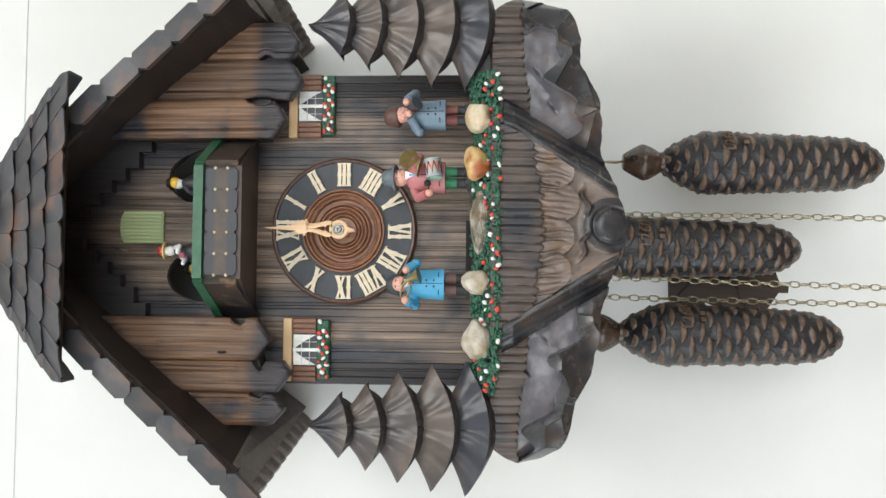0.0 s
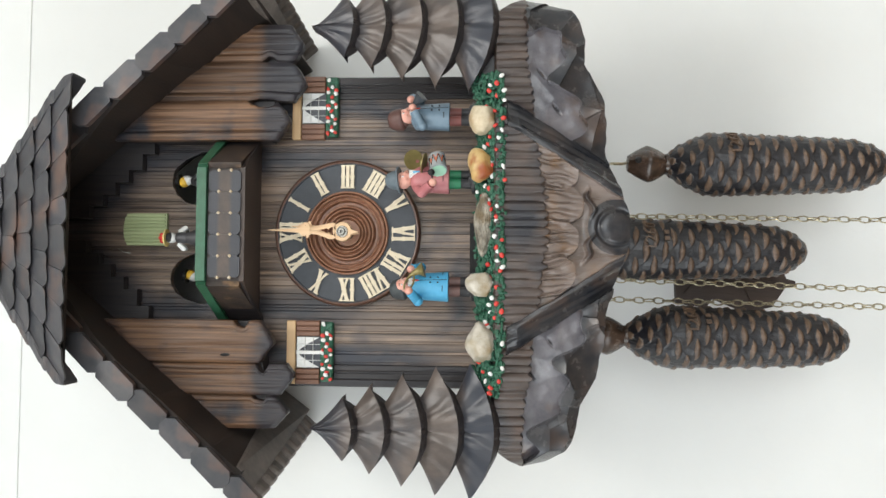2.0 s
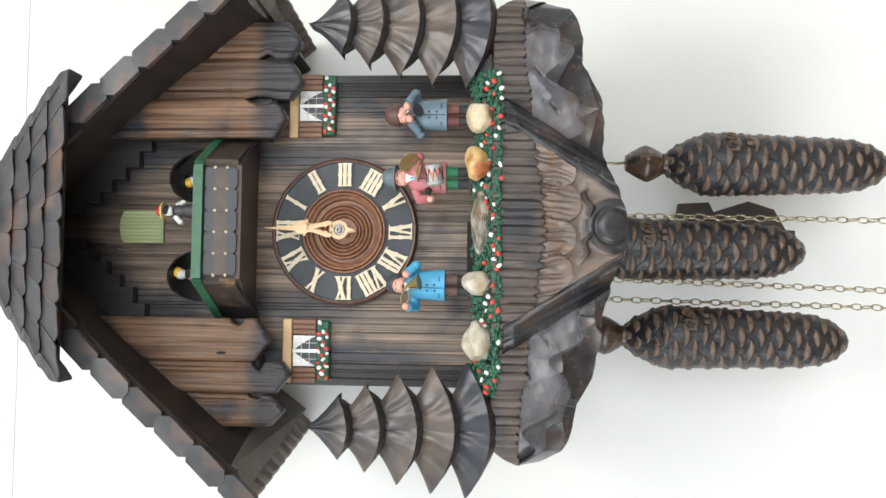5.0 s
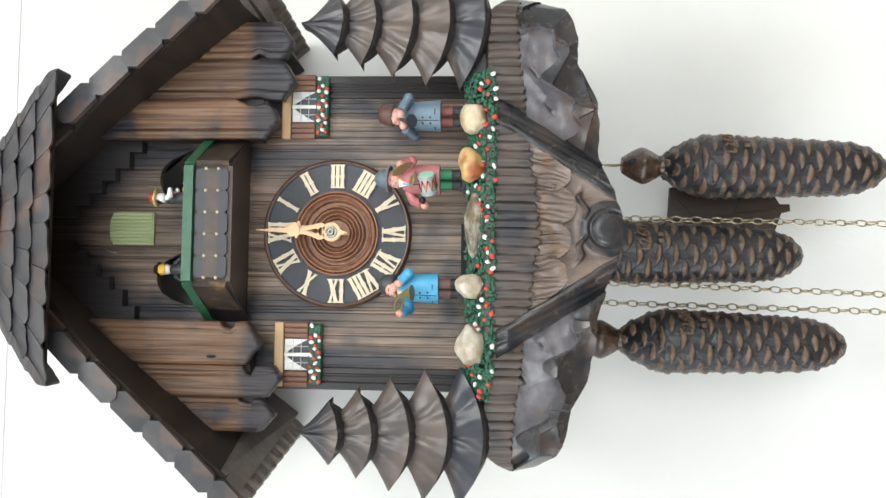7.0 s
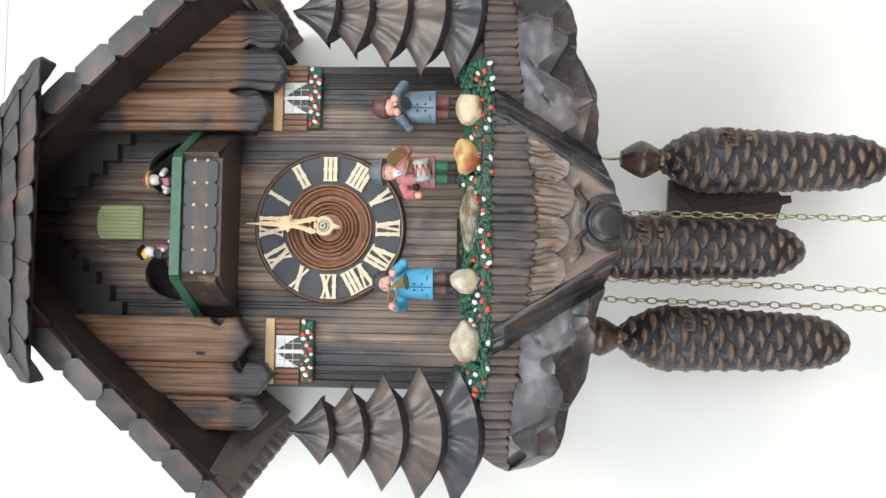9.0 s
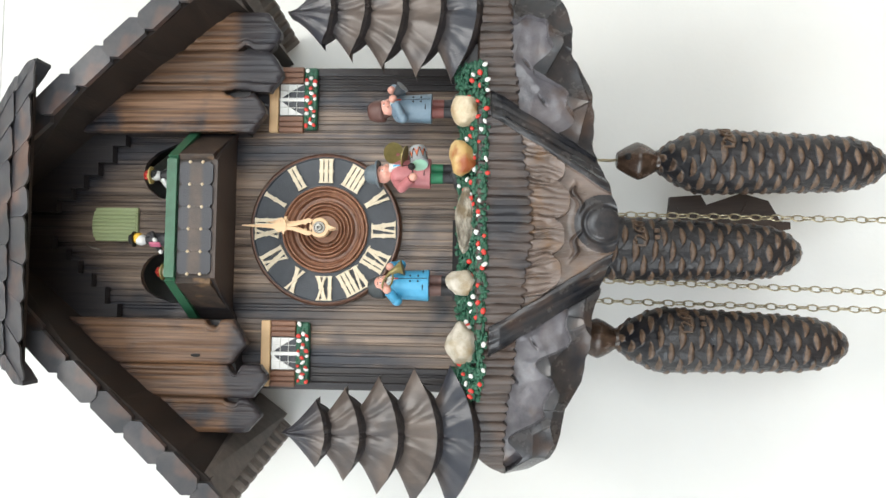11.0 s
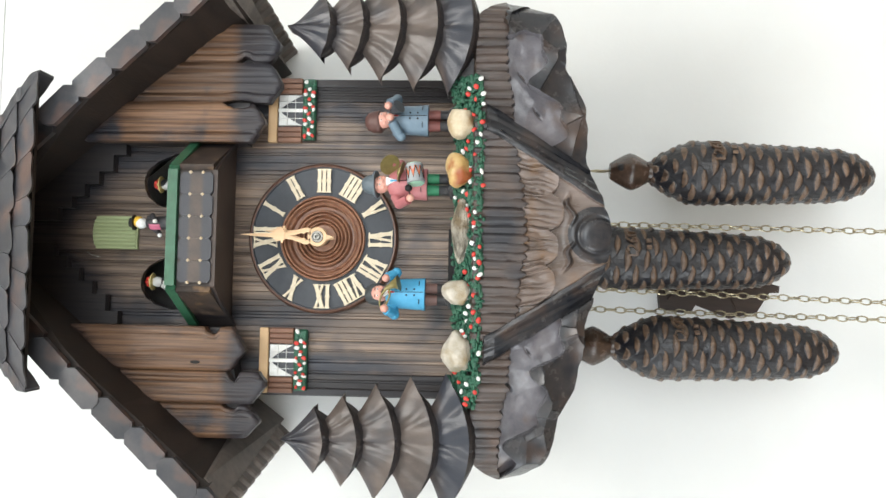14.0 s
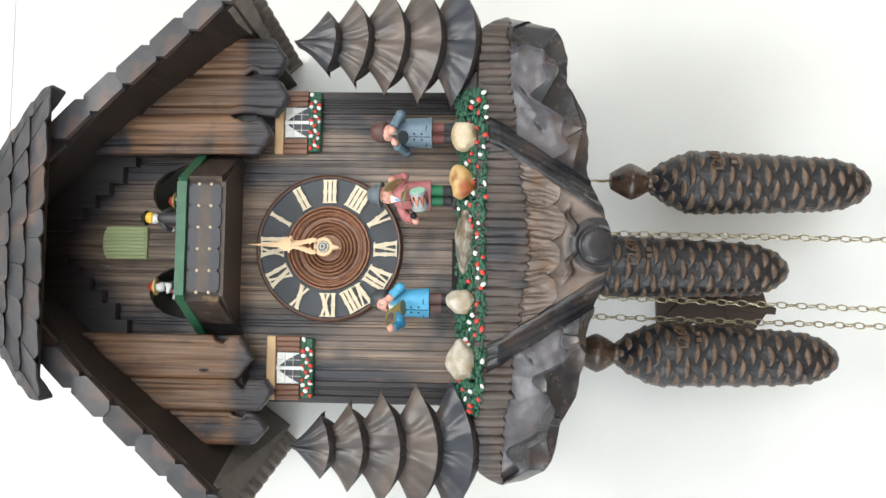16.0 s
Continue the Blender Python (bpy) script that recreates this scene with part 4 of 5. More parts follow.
def base_face(x, v, z):
    """How far the carved front stands out from the plain face, in metres, and the colour slot: 0 walnut, 1 pale, 2
    nearly black.
    """
    c = x - 0.001
    bound = 0.035 + 0.63 * (z - 1.512) + 0.002 * noise.noise(Vector((z * 60, 0, 1)))
    mask = 1 / (1 + math.exp(min(60, (abs(c) - bound) / 0.0016)))
    d, slot = 0.008 * mask, 0
    away = abs(c) - bound
    ridge = math.exp(-(((away - 0.003) / 0.0088) ** 2))
    strand = 0.0007 * abs(math.sin((away + 0.12 * z) * 620))
    d += (0.0045 + strand) * ridge * min(1, v * 5)
    jag = 0.04 * noise.noise(Vector((x * 170, 0, 2))) + 0.03 * abs(math.sin(math.pi * x / 0.0058))
    comb = (0.33 if mask < 0.5 else 0.36) + jag
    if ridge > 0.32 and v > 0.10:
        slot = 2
    elif v < comb:
        wob = 0.0016 * noise.noise(Vector((x * 45, 0, z * 22)))
        d += 0.0015 * abs(math.sin(math.pi * (x + wob) / 0.0058)) ** 0.6 + 0.0006 * noise.noise(Vector((x * 420, 0, z * 14))) + 0.0018
    elif mask > 0.5:
        # bristled lobes hang from the comb over a smooth hollow
        inside = False
        for lx, half, tip in ((0.0400, 0.0140, 1.5275), (0.0160, 0.0138, 1.5240), (-0.0090, 0.0138, 1.5275), (-0.0335, 0.0135, 1.5295)):
            u = (c - lx * (1 + 5.0 * (z - 1.545))) / half
            if abs(u) < 1 and z > tip + 0.012 * abs(u) ** 3:
                inside = True
                fade = min(1.0, (z - tip) / 0.010) * max(0.25, min(1.0, (1.560 - z) / 0.010))
                line = 0.5 + 0.5 * math.sin(2 * math.pi * (u * 3.4 + 0.9 * noise.noise(Vector((u * 3 + lx * 200, 0, z * 70)))))
                d += 0.0022 * math.sqrt(max(0.0, 1 - u * u)) - 0.0016 * line ** 2 * fade - 0.0020 * (v - comb)
        slot = 3
        if not inside:
            d -= 0.0036
        for bx, bz, w, h, lean in ((0.0165, 1.5195, 0.0090, 0.0022, 0.22), (-0.0150, 1.5205, 0.0090, 0.0022, -0.22)):
            s_bar = (z - bz - lean * (c - bx) - 0.0016 * math.sin((c - bx) * 420)) / h
            bar = math.exp(-((((c - bx) / w) ** 2 + s_bar ** 2) ** 2))
            d += 0.0040 * bar
            if bar > 0.55:
                slot = 0
        r = math.hypot(c, (z - 1.5015) * 0.95)
        d += 0.0030 * math.exp(-((r / 0.0190) ** 8)) + 0.0016 * math.exp(-((r / 0.0100) ** 6)) - 0.0016 * math.exp(-(((r - 0.0122) / 0.0014) ** 2))
        if r < 0.0190:
            slot = 2
    else:
        p = Vector((x * 37, 1.7, z * 37))
        dist, cells = noise.voronoi(p)
        scallop = base_bottom(x) + 0.020 + 0.008 * math.sin(x * 130 + 1.0) + 0.004 * math.sin(x * 260)
        if z > scallop and x < 0.137 + 0.006 * noise.noise(Vector((0, 0, z * 90))):
            # a smooth pale hollow; its gouged slits have shade painted in as near-black
            slot = 1
            d += -0.0034 + 0.0030 * (dist[0] - 0.3) + 0.0016 * noise.noise(p * 0.9) + 0.0005 * noise.noise(p * 4)
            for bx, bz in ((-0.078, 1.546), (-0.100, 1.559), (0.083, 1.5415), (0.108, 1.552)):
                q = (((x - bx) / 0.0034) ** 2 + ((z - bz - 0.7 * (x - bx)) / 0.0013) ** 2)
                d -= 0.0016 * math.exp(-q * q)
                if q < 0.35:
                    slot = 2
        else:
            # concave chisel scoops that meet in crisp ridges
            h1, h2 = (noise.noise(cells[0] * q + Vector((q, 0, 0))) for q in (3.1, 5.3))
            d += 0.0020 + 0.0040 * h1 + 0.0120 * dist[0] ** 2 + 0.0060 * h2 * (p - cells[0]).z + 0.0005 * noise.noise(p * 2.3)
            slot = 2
    return d, slot


def base():
    f = Form()
    n, k = 560, 170
    grid, slots, x0, x1 = [], [], -0.165, 0.166
    for j in range(k + 1):
        v = j / k
        row, sl = [], []
        for i in range(n + 1):
            x = x0 + (x1 - x0) * i / n
            zt, zb = base_top(x), base_bottom(x)
            z = zt + (zb - zt) * v
            end = max(0.0, (abs(x) - 0.135) / 0.031)
            d, slot = base_face(x, v, z)
            y = -0.2050 + 0.022 * end ** 2.6 + 0.008 * v * v - d * max(0, 1 - 0.8 * end ** 5)
            row.append((x, y, z))
            sl.append(slot)
        grid.append(row)
        slots.append(sl)
    f.sheet(grid)
    f.s = [slots[j][i] for j in range(k) for i in range(n)]
    top, low = grid[0], grid[-1]
    f.sheet([top, [(p[0], p[1] + 0.003, p[2] + 0.0015) for p in top], [(p[0], -0.006, p[2] + 0.0005) for p in top]], smooth=False)
    f.sheet([low, [(p[0], p[1] + 0.010, p[2] - 0.001) for p in low], [(p[0] * 0.9, -0.15, p[2] + 0.02) for p in low], [(p[0] * 0.9, -0.006, p[2] + 0.03) for p in low]], smooth=False)
    for c in (0, -1):
        f.sheet([[g[c] for g in grid], [(g[c][0], -0.006, g[c][2]) for g in grid]], smooth=False)
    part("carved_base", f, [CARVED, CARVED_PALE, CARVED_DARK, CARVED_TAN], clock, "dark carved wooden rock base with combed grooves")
    # the raised platform behind the flower bed
    part("platform", Form().box(-0.118, 0.122, -0.200, FRONT - 0.0032, 1.5830, 1.5965, 0.001), HOUSE_DARK, clock)
    # thin black plate that stands for the dark of a slot
    part("drum_slot", Form().box(-0.030, 0.010, FRONT - 0.0008, FRONT - 0.0004, 1.5968, 1.6035), BLACK, clock, "black plate for the shade inside a wall slot")


def flower_bed():
    rng = random.Random(21)
    f = Form()
    for i in range(1900):
        x = rng.uniform(-0.114, 0.106)
        t = rng.random()
        slope = max(0.0, (abs(x) - 0.085) / 0.03)
        f.ball((x, -0.2015 - 0.016 * t * (1 - 0.5 * slope) + rng.uniform(-0.001, 0.001), 1.5965 - 0.0185 * t + 0.003 * slope + rng.uniform(-0.0015, 0.002)),
               (rng.uniform(0.0010, 0.0030), rng.uniform(0.0010, 0.0020), rng.uniform(0.0007, 0.0019)), n=5, m=None)
    bed = part("flower_bed", f, LEAF_GREEN, clock, "lumpy green flower bed with red and white blossoms")
    spots = []
    for i in range(84):
        x = -0.112 + 0.216 * (i + rng.uniform(-0.4, 0.4)) / 84
        t = rng.choice((0.12, 0.35, 0.55, 0.75, 0.95)) + rng.uniform(-0.08, 0.08)
        spots.append((x, -0.2040 - 0.016 * t, 1.5970 - 0.0185 * t + rng.uniform(-0.001, 0.001)))
    blossoms(bed, spots, 0.0016, rng)


def pebble(c, r, mat, label, seed, sharp=0.25, tip=None):
    f = Form()
    n, k = 44, 26
    rng = random.Random(int(seed * 10))
    facets = [(Vector((rng.gauss(0, 1), rng.gauss(0, 1), rng.gauss(0, 1))).normalized(), rng.uniform(0.82, 1.02)) for q in range(13)]
    rows = []
    for j in range(k + 1):
        a = math.pi * j / k
        row = []
        for i in range(n):
            b = 2 * math.pi * i / n
            p = Vector((math.sin(a) * math.cos(b), math.sin(a) * math.sin(b), math.cos(a)))
            g = 1 + sharp * noise.noise(p * 1.3 + Vector((seed, 0, 0))) + 0.10 * noise.noise(p * 3.5 + Vector((0, seed, 0)))
            g = 0.15 * g + 0.85 * min(1.15, min(h / max(0.05, p.dot(u)) for u, h in facets)) + 0.03 * noise.noise(p * 9)
            if tip:
                g += 0.35 * max(0, p.dot(Vector(tip).normalized())) ** 5
            row.append((c[0] + r[0] * g * p.x, c[1] + r[1] * g * p.y, c[2] + r[2] * g * p.z))
        row.append(row[0])
        rows.append(row)
    f.sheet(rows)
    part("pebble", f, mat, clock, label)


def pebbles():
    pebble((0.0745, -0.2100, 1.5925), (0.0105, 0.0080, 0.0085), STONE_TAN, "tan and white pebble", 1.0)
    pebble((0.0415, -0.2100, 1.5935), (0.0105, 0.0080, 0.0085), STONE_AMBER, "amber pebble with a rust-red tip", 4.0, tip=(0.8, 0, 0.9))
    pebble((0.0020, -0.2090, 1.5915), (0.0195, 0.0060, 0.0062), STONE_GREY, "grey chip of bark", 7.0, 0.3)
    pebble((-0.0390, -0.2110, 1.5935), (0.0085, 0.0070, 0.0080), STONE_WHITE, "small white pebble", 9.0, 0.3, (0, 0, 1))
    pebble((-0.0780, -0.2110, 1.5920), (0.0135, 0.0085, 0.0090), STONE_WHITE, "large cream pebble", 12.0, 0.3, (0, 0, 1))


# ---- weights, chains and pendulum ----
def cone_mesh():
    f = Form()
    n, k, L, cols, turns = 216, 380, 0.181, 6, 25.0
    heights = []
    for j in range(k + 1):
        s = j / k
        r = 0.0270 * min(1.0, (s / 0.20 + 0.02)) ** 0.46 * (1 - 0.20 * max(0, s - 0.25) / 0.75)
        if s > 0.78:
            r *= math.sqrt(max(0.0, 1 - ((s - 0.78) / 0.22) ** 2.2)) * 0.985 + 0.015
        hs = []
        for i in range(n):
            a, fr = i / n, s * turns + 0.25 * noise.noise(Vector((i / n * 9, s * 8, 4)))
            height, lip = 0.0, 0
            for rr in (math.floor(fr) - 1, math.floor(fr), math.floor(fr) + 1, math.floor(fr) + 2):
                da = abs(((a * cols - 0.5 * (rr % 2) + 0.5) % 1.0) - 0.5)
                db, edge = fr - rr, 1 - (2 * da) ** 2.4
                if db <= edge:
                    height = 0.55 * max(0.0, min(1.0, (db + 1.1) / 2.1)) * (1 - 0.8 * da)
                    room = 0.70 * (1 - (da / (0.37 + 0.03 * math.sin(rr * 2.1))) ** 2)
                    q = (edge - db - 0.05) / room if room > 0.05 else -1
                    if 0 < q < 1:
                        lip = 1 if 0.06 < q < 0.94 else 0
                        height += 0.62 * math.sin(math.pi * q ** 0.75) ** 0.8 * min(1.0, room / 0.6)
                    break
            hs.append(lip)
            h = 0.0017 * height * min(1, r / 0.012) + 0.0003 * noise.noise(Vector((a * 60, s * 40, 1))) - 0.0022
            f.v.append(((r + h) * math.cos(2 * math.pi * a), (r + h) * math.sin(2 * math.pi * a), -s * L))
        heights.append(hs)
    for j in range(k):
        for i in range(n):
            i2 = (i + 1) % n
            f.f.append((j * n + i, j * n + i2, (j + 1) * n + i2, (j + 1) * n + i))
            f.s.append(heights[j][i])
            f.k.append(True)
    f.f.append(tuple(k * n + i for i in range(n)))
    f.s.append(0)
    f.k.append(False)
    return f.mesh("cone_body", CONE_DARK, CONE_WORN)


def lettering(text, size, mat, thick=0.0006):
    cu = bpy.data.curves.new("lettering", "FONT")
    cu.body, cu.size, cu.extrude, cu.align_x, cu.resolution_u = text, size, thick, "CENTER", 2
    ob = bpy.data.objects.new("lettering", cu)
    scene.collection.objects.link(ob)
    bpy.context.view_layer.update()
    me = bpy.data.meshes.new_from_object(ob.evaluated_get(bpy.context.evaluated_depsgraph_get()))
    bpy.data.objects.remove(ob)
    me.materials.clear()
    me.materials.append(mat)
    return me


HANG = Matrix.Rotation(0.010, 4, "Y")


def cones():
    body = cone_mesh()
    word = lettering("1260", 0.0125, CONE_WORN, 0.0010)
    for vert in word.vertices:
        px, py, pz = vert.co
        vert.co = ((0.0262 + pz) * math.sin(px / 0.0262), -(0.0262 + pz) * math.cos(px / 0.0262), py)
    bars = Form().box(-0.0045, -0.0012, -0.0272, -0.0255, 0, 0.004, 0.0003).box(0.0012, 0.0045, -0.0272, -0.0255, 0, 0.004, 0.0003).mesh("mark", CONE_WORN)
    bead = Form()
    rings = []
    for j in range(21):
        q = j / 20
        reach = 0.0066 + 0.0098 * (1 - abs(2 * q - 1) ** 1.35) * (1.0 - 0.12 * q)
        row = []
        for i in range(33):
            ang = 2 * math.pi * i / 32
            ca, sa = math.cos(ang), math.sin(ang)
            soft = (abs(ca) ** 1.35 + abs(sa) ** 1.35) ** (-1 / 1.35)
            row.append((reach * soft * ca, reach * soft * sa, -0.004 + 0.033 * q))
        rings.append(row)
    bead.sheet(rings)
    bead.add(rings[-1][:-1], [tuple(range(32))]).add(rings[0][:-1], [tuple(range(32))])
    bead.lathe([(0.0082, -0.008), (0.0090, -0.004), (0.0082, -0.001)], 20)
    # a black ball gives the shade of the hook's hole
    bead.ball((0.0, -0.0105, 0.0215), (0.0030, 0.0028, 0.0030), 1, 12)
    bead_mesh = bead.mesh("cone_neck", NECK, BLACK)
    for x, y, top, turn, where in ((0.0615, -0.0880, 1.4460, 38, "hung highest"), (-0.0085, -0.0900, 1.5130, 24, "partly behind the base"), (-0.0795, -0.0880, 1.4800, 38, "hung a little higher")):
        w = thing("pine_cone_weight", x, y, top, "dark cast-iron pine cone clock weight, " + where, "clock weight", "pine cone weights")
        w.matrix_basis = Matrix.Translation((x, y, top)) @ HANG
        w.matrix_world = w.matrix_basis.copy()
        for name, me in (("cone_body", body), ("cone_neck", bead_mesh)):
            ob = new(name, me)
            ob.parent = w
            if name == "cone_neck":
                ob.matrix_basis = Matrix.Rotation(math.radians(turn * 0.25), 4, "Z")
            else:
                ob.matrix_basis = Matrix.Rotation(math.radians(turn), 4, "Z")
        for name, me, z in (("number", word, -0.056), ("mark", bars, -0.0665)):
            ob = new(name, me)
            ob.parent = w
            a = math.radians(turn)
            ob.matrix_basis = Matrix.Rotation(a, 4, "Z") @ Matrix.Translation((0, 0, z))
            if name == "number":
                tagged(ob, "raised cast number")
        hook = Form().tube([(0.0, -0.004, 0.016), (0.002, 0, 0.021), (0.0015, 0.003, 0.027), (0, 0.001, 0.034), (0, 0, 0.040), (0, 0, 0.056)], 0.0013, n=7)
        hook.tube([(0, -0.004, 0.016), (-0.001, -0.0065, 0.019), (-0.001, -0.006, 0.026)], 0.0010, n=7)
        ob = new("hook", hook.mesh("hook", BRASS))
        ob.parent = w
        tagged(ob, "bent brass wire hook")
    return w


def chains():
    ring = []
    for k in range(14):
        a = 2 * math.pi * k / 14
        ring.append((0.0024 * math.cos(a), 0, 0.0047 * math.sin(a)))
    link = Form().tube(ring, 0.00062, n=5, closed=True).mesh("link", BRASS)
    pitch = 0.0079
    for x, y, tilt in ((0.0180, -0.1030, 0.012), (-0.0320, -0.0960, 0.030), (-0.0490, -0.0900, 0.018)):
        c = thing("clock_chain", x, y, 1.545, "thin brass link chain hanging below the clock", "chain", "hanging chains")
        c.matrix_basis = Matrix.Translation((x, y, 1.545)) @ Matrix.Rotation(tilt, 4, "Y")
        for i in range(48):
            ob = new("link", link)
            ob.parent = c
            ob.matrix_basis = Matrix.Translation((0, 0, -i * pitch)) @ Matrix.Rotation(math.radians(20 + 90 * (i % 2) + 6 * math.sin(i * 1.7 + x * 90)), 4, "Z")


def pendulum():
    p = thing("pendulum", -0.004, -0.034, 1.600, "dark wooden leaf-shaped pendulum swinging behind the weights", "pendulum")
    half = [(0.0035, -0.155), (0.0035, -0.176), (0.0298, -0.181), (0.0302, -0.207), (0.0215, -0.211), (0.0300, -0.241), (0.0220, -0.263), (0.0040, -0.272), (0.0030, -0.280)]
    f = Form().plate([(-x, z) for x, z in half] + [(x, z) for x, z in half[::-1]], -0.003, 0.003)
    leaf = new("leaf", f.mesh("leaf", BOB))
    leaf.parent = p
    f = Form().box(-0.0022, 0.0022, -0.0012, 0.0012, -0.160, 0.0, 0.0005)
    rod = new("rod", f.mesh("rod", BOB))
    rod.parent = p
    f = Form().tube([(0, -0.0035, -0.178), (0, -0.0042, -0.225), (0, -0.0035, -0.268)], 0.0010, n=6)
    for s in (1, -1):
        f.tube([(0, -0.004, -0.200), (s * 0.020, -0.0035, -0.186)], 0.0007, n=5).tube([(0, -0.004, -0.232), (s * 0.022, -0.0035, -0.245)], 0.0007, n=5)
    vein = new("vein", f.mesh("vein", BOB))
    vein.parent = p
    return p


# ---- painted wooden figures ----
def musician(name, coat, legs, boot, hat, label, kit):
    """A small painted doll, one mesh, facing -y, its feet at z = 0, about 65 mm high."""
    mats = [coat, legs, boot, hat, SKIN, HORN, WHITE, BLACK, DRUM_GREY, DRUM_MINT, ORANGE, COAT_BLUE if kit == "drum" else RED, HAT_BROWN, HORN_DARK]
    COAT, LEG, BOOTS, HATS, FLESH, GOLD, SHIRT, INK, GREY, MINT, ORNG, TIE, HAIR, PEWTER = range(14)
    f = Form()
    f.lathe([(0.0098, -0.001), (0.0104, 0.0), (0.0104, 0.002), (0.0095, 0.0028)], 20, BOOTS)
    for s in (1, -1):
        x = s * 0.0042
        f.lathe([(0.0036, 0.001), (0.0039, 0.004), (0.0036, 0.0095), (0.0041, 0.0105)], 12, BOOTS, Matrix.Translation((x, 0, 0)))
        f.lathe([(0.0038, 0.0103), (0.0040, 0.0185), (0.0046, 0.0205)], 12, LEG, Matrix.Translation((x, 0, 0)))
        f.ball((x, -0.0030, 0.0030), (0.0034, 0.0050, 0.0022), BOOTS, 10)
    t = Matrix.Diagonal((1.0, 0.80, 1, 1))
    f.lathe([(0.0100, 0.0190), (0.0117, 0.0192), (0.0116, 0.0215), (0.0110, 0.0300), (0.0106, 0.0380), (0.0100, 0.0425), (0.0078, 0.0462), (0.0040, 0.0478)], 28, COAT, t)
    f.tube([(0, -0.0094, 0.0200), (0, -0.0090, 0.0300), (0, -0.0084, 0.0400)], 0.00025, INK, 5)
    for z in (0.0265, 0.0320):
        f.ball((-0.0022, -0.0090, z), 0.0007, INK, 8)
        f.ball((0.0022, -0.0090, z), 0.0007, INK, 8)
    for s in (1, -1):
        f.tube([(s * 0.0048, -0.0090, 0.0232), (s * 0.0082, -0.0070, 0.0232)], 0.0003, INK, 5)
    # shirt front, tie and lapels
    f.plate([(-0.0032, 0.0465), (0.0, 0.0385), (0.0032, 0.0465)], -0.0083, -0.0060, SHIRT, Matrix.Translation((0, 0, 0.0425)) @ Matrix.Rotation(-0.25, 4, "X") @ Matrix.Translation((0, 0, -0.0425)))
    f.tube([(0, -0.0078, 0.0452), (0, -0.0088, 0.0405)], [0.0009, 0.0005], TIE, 6)
    # head
    f.ball((0, -0.0005, 0.0520), (0.0060, 0.0060, 0.0066), FLESH, 20)
    f.ball((0, -0.0064, 0.0513), (0.0010, 0.0012, 0.0012), FLESH, 8)
    f.ball((0, 0.0014, 0.0530), (0.0063, 0.0058, 0.0058), HAIR if kit != "drum" else FLESH, 18)
    for s in (1, -1):
        f.ball((s * 0.0022, -0.0058, 0.0530), (0.0009, 0.0005, 0.0008), SHIRT, 8)
        f.ball((s * 0.0022, -0.0062, 0.0530), 0.00042, INK, 6)
        f.tube([(s * 0.0012, -0.0061, 0.0548), (s * 0.0034, -0.0055, 0.0549)], 0.00022, INK, 4)
        f.ball((s * 0.0036, -0.0048, 0.0505), (0.0014, 0.0008, 0.0012), FLESH, 8)
    if kit == "trumpet":
        f.tube([(-0.0026, -0.0062, 0.0490), (0, -0.0070, 0.0497), (0.0026, -0.0062, 0.0490)], [0.0004, 0.0008, 0.0004], HAIR, 6)
    f.tube([(-0.0015, -0.0061, 0.0480), (0.0015, -0.0061, 0.0480)], 0.0003, TIE, 4)
    # hat
    lean = Matrix.Translation((0, 0.0004, 0.0555)) @ Matrix.Rotation(-0.14, 4, "X") @ Matrix.Translation((0, 0, -0.0555))
    if kit != "drum":
        f.lathe([(0.0058, 0.0520), (0.0076, 0.0528), (0.0084, 0.0545), (0.0080, 0.0562), (0.0078, 0.0590), (0.0066, 0.0622), (0.0046, 0.0642), (0.0008, 0.0650)], 22, HATS, lean @ Matrix.Translation((0, 0.0012 if kit == "clarinet" else 0.0026, 0.0008 if kit == "clarinet" else -0.0016)) @ Matrix.Rotation(-0.012, 4, "X"))
    else:
        f.lathe([(0.0040, 0.0562), (0.0098, 0.0556), (0.0101, 0.0564), (0.0096, 0.0572), (0.0074, 0.0578), (0.0071, 0.0606), (0.0058, 0.0644), (0.0034, 0.0664), (0.0006, 0.0669)], 24, HATS, lean)
    # arms and instruments
    def arm(pts, hand):
        f.tube(pts, [0.0036, 0.0038, 0.0034, 0.0028][: len(pts)], COAT, 10)
        for p in pts[1:-1]:
            f.ball(p, 0.0038, COAT, 10)
        f.ball(hand, 0.0030, FLESH, 10)

    if kit == "drum":
        arm([(0.0090, 0, 0.0420), (0.0150, -0.0005, 0.0390), (0.0145, -0.0050, 0.0455)], (0.0145, -0.0062, 0.0470))
        arm([(-0.0090, 0, 0.0420), (-0.0158, -0.0030, 0.0385), (-0.0150, -0.0110, 0.0315)], (-0.0145, -0.0128, 0.0300))
        # side drum held before the belly, its skins to both sides
        m = Matrix.Translation((0.0030, -0.0135, 0.0272)) @ Matrix.Rotation(math.radians(82), 4, "Y") @ Matrix.Diagonal((0.84, 0.84, 0.88, 1))
        f.lathe([(0.0066, -0.0078), (0.0075, -0.0076), (0.0075, -0.0056), (0.0070, -0.0054), (0.0070, 0.0054), (0.0075, 0.0056), (0.0075, 0.0076), (0.0066, 0.0078)], 24, GREY, m)
        f.lathe([(0.0068, -0.0082), (0.0067, -0.0085), (0.0010, -0.0086)], 24, MINT, m)
        f.lathe([(0.0068, 0.0079), (0.0067, 0.0083), (0.0010, 0.0084)], 24, MINT, m)
        for k in range(9):
            a, b = 2 * math.pi * k / 9, 2 * math.pi * (k + 0.5) / 9
            tri = [m @ Vector((0.00725 * math.cos(q), 0.00725 * math.sin(q), h)) for q, h in ((a, 0.0052), (2 * b - a, 0.0052), (b, -0.0045))]
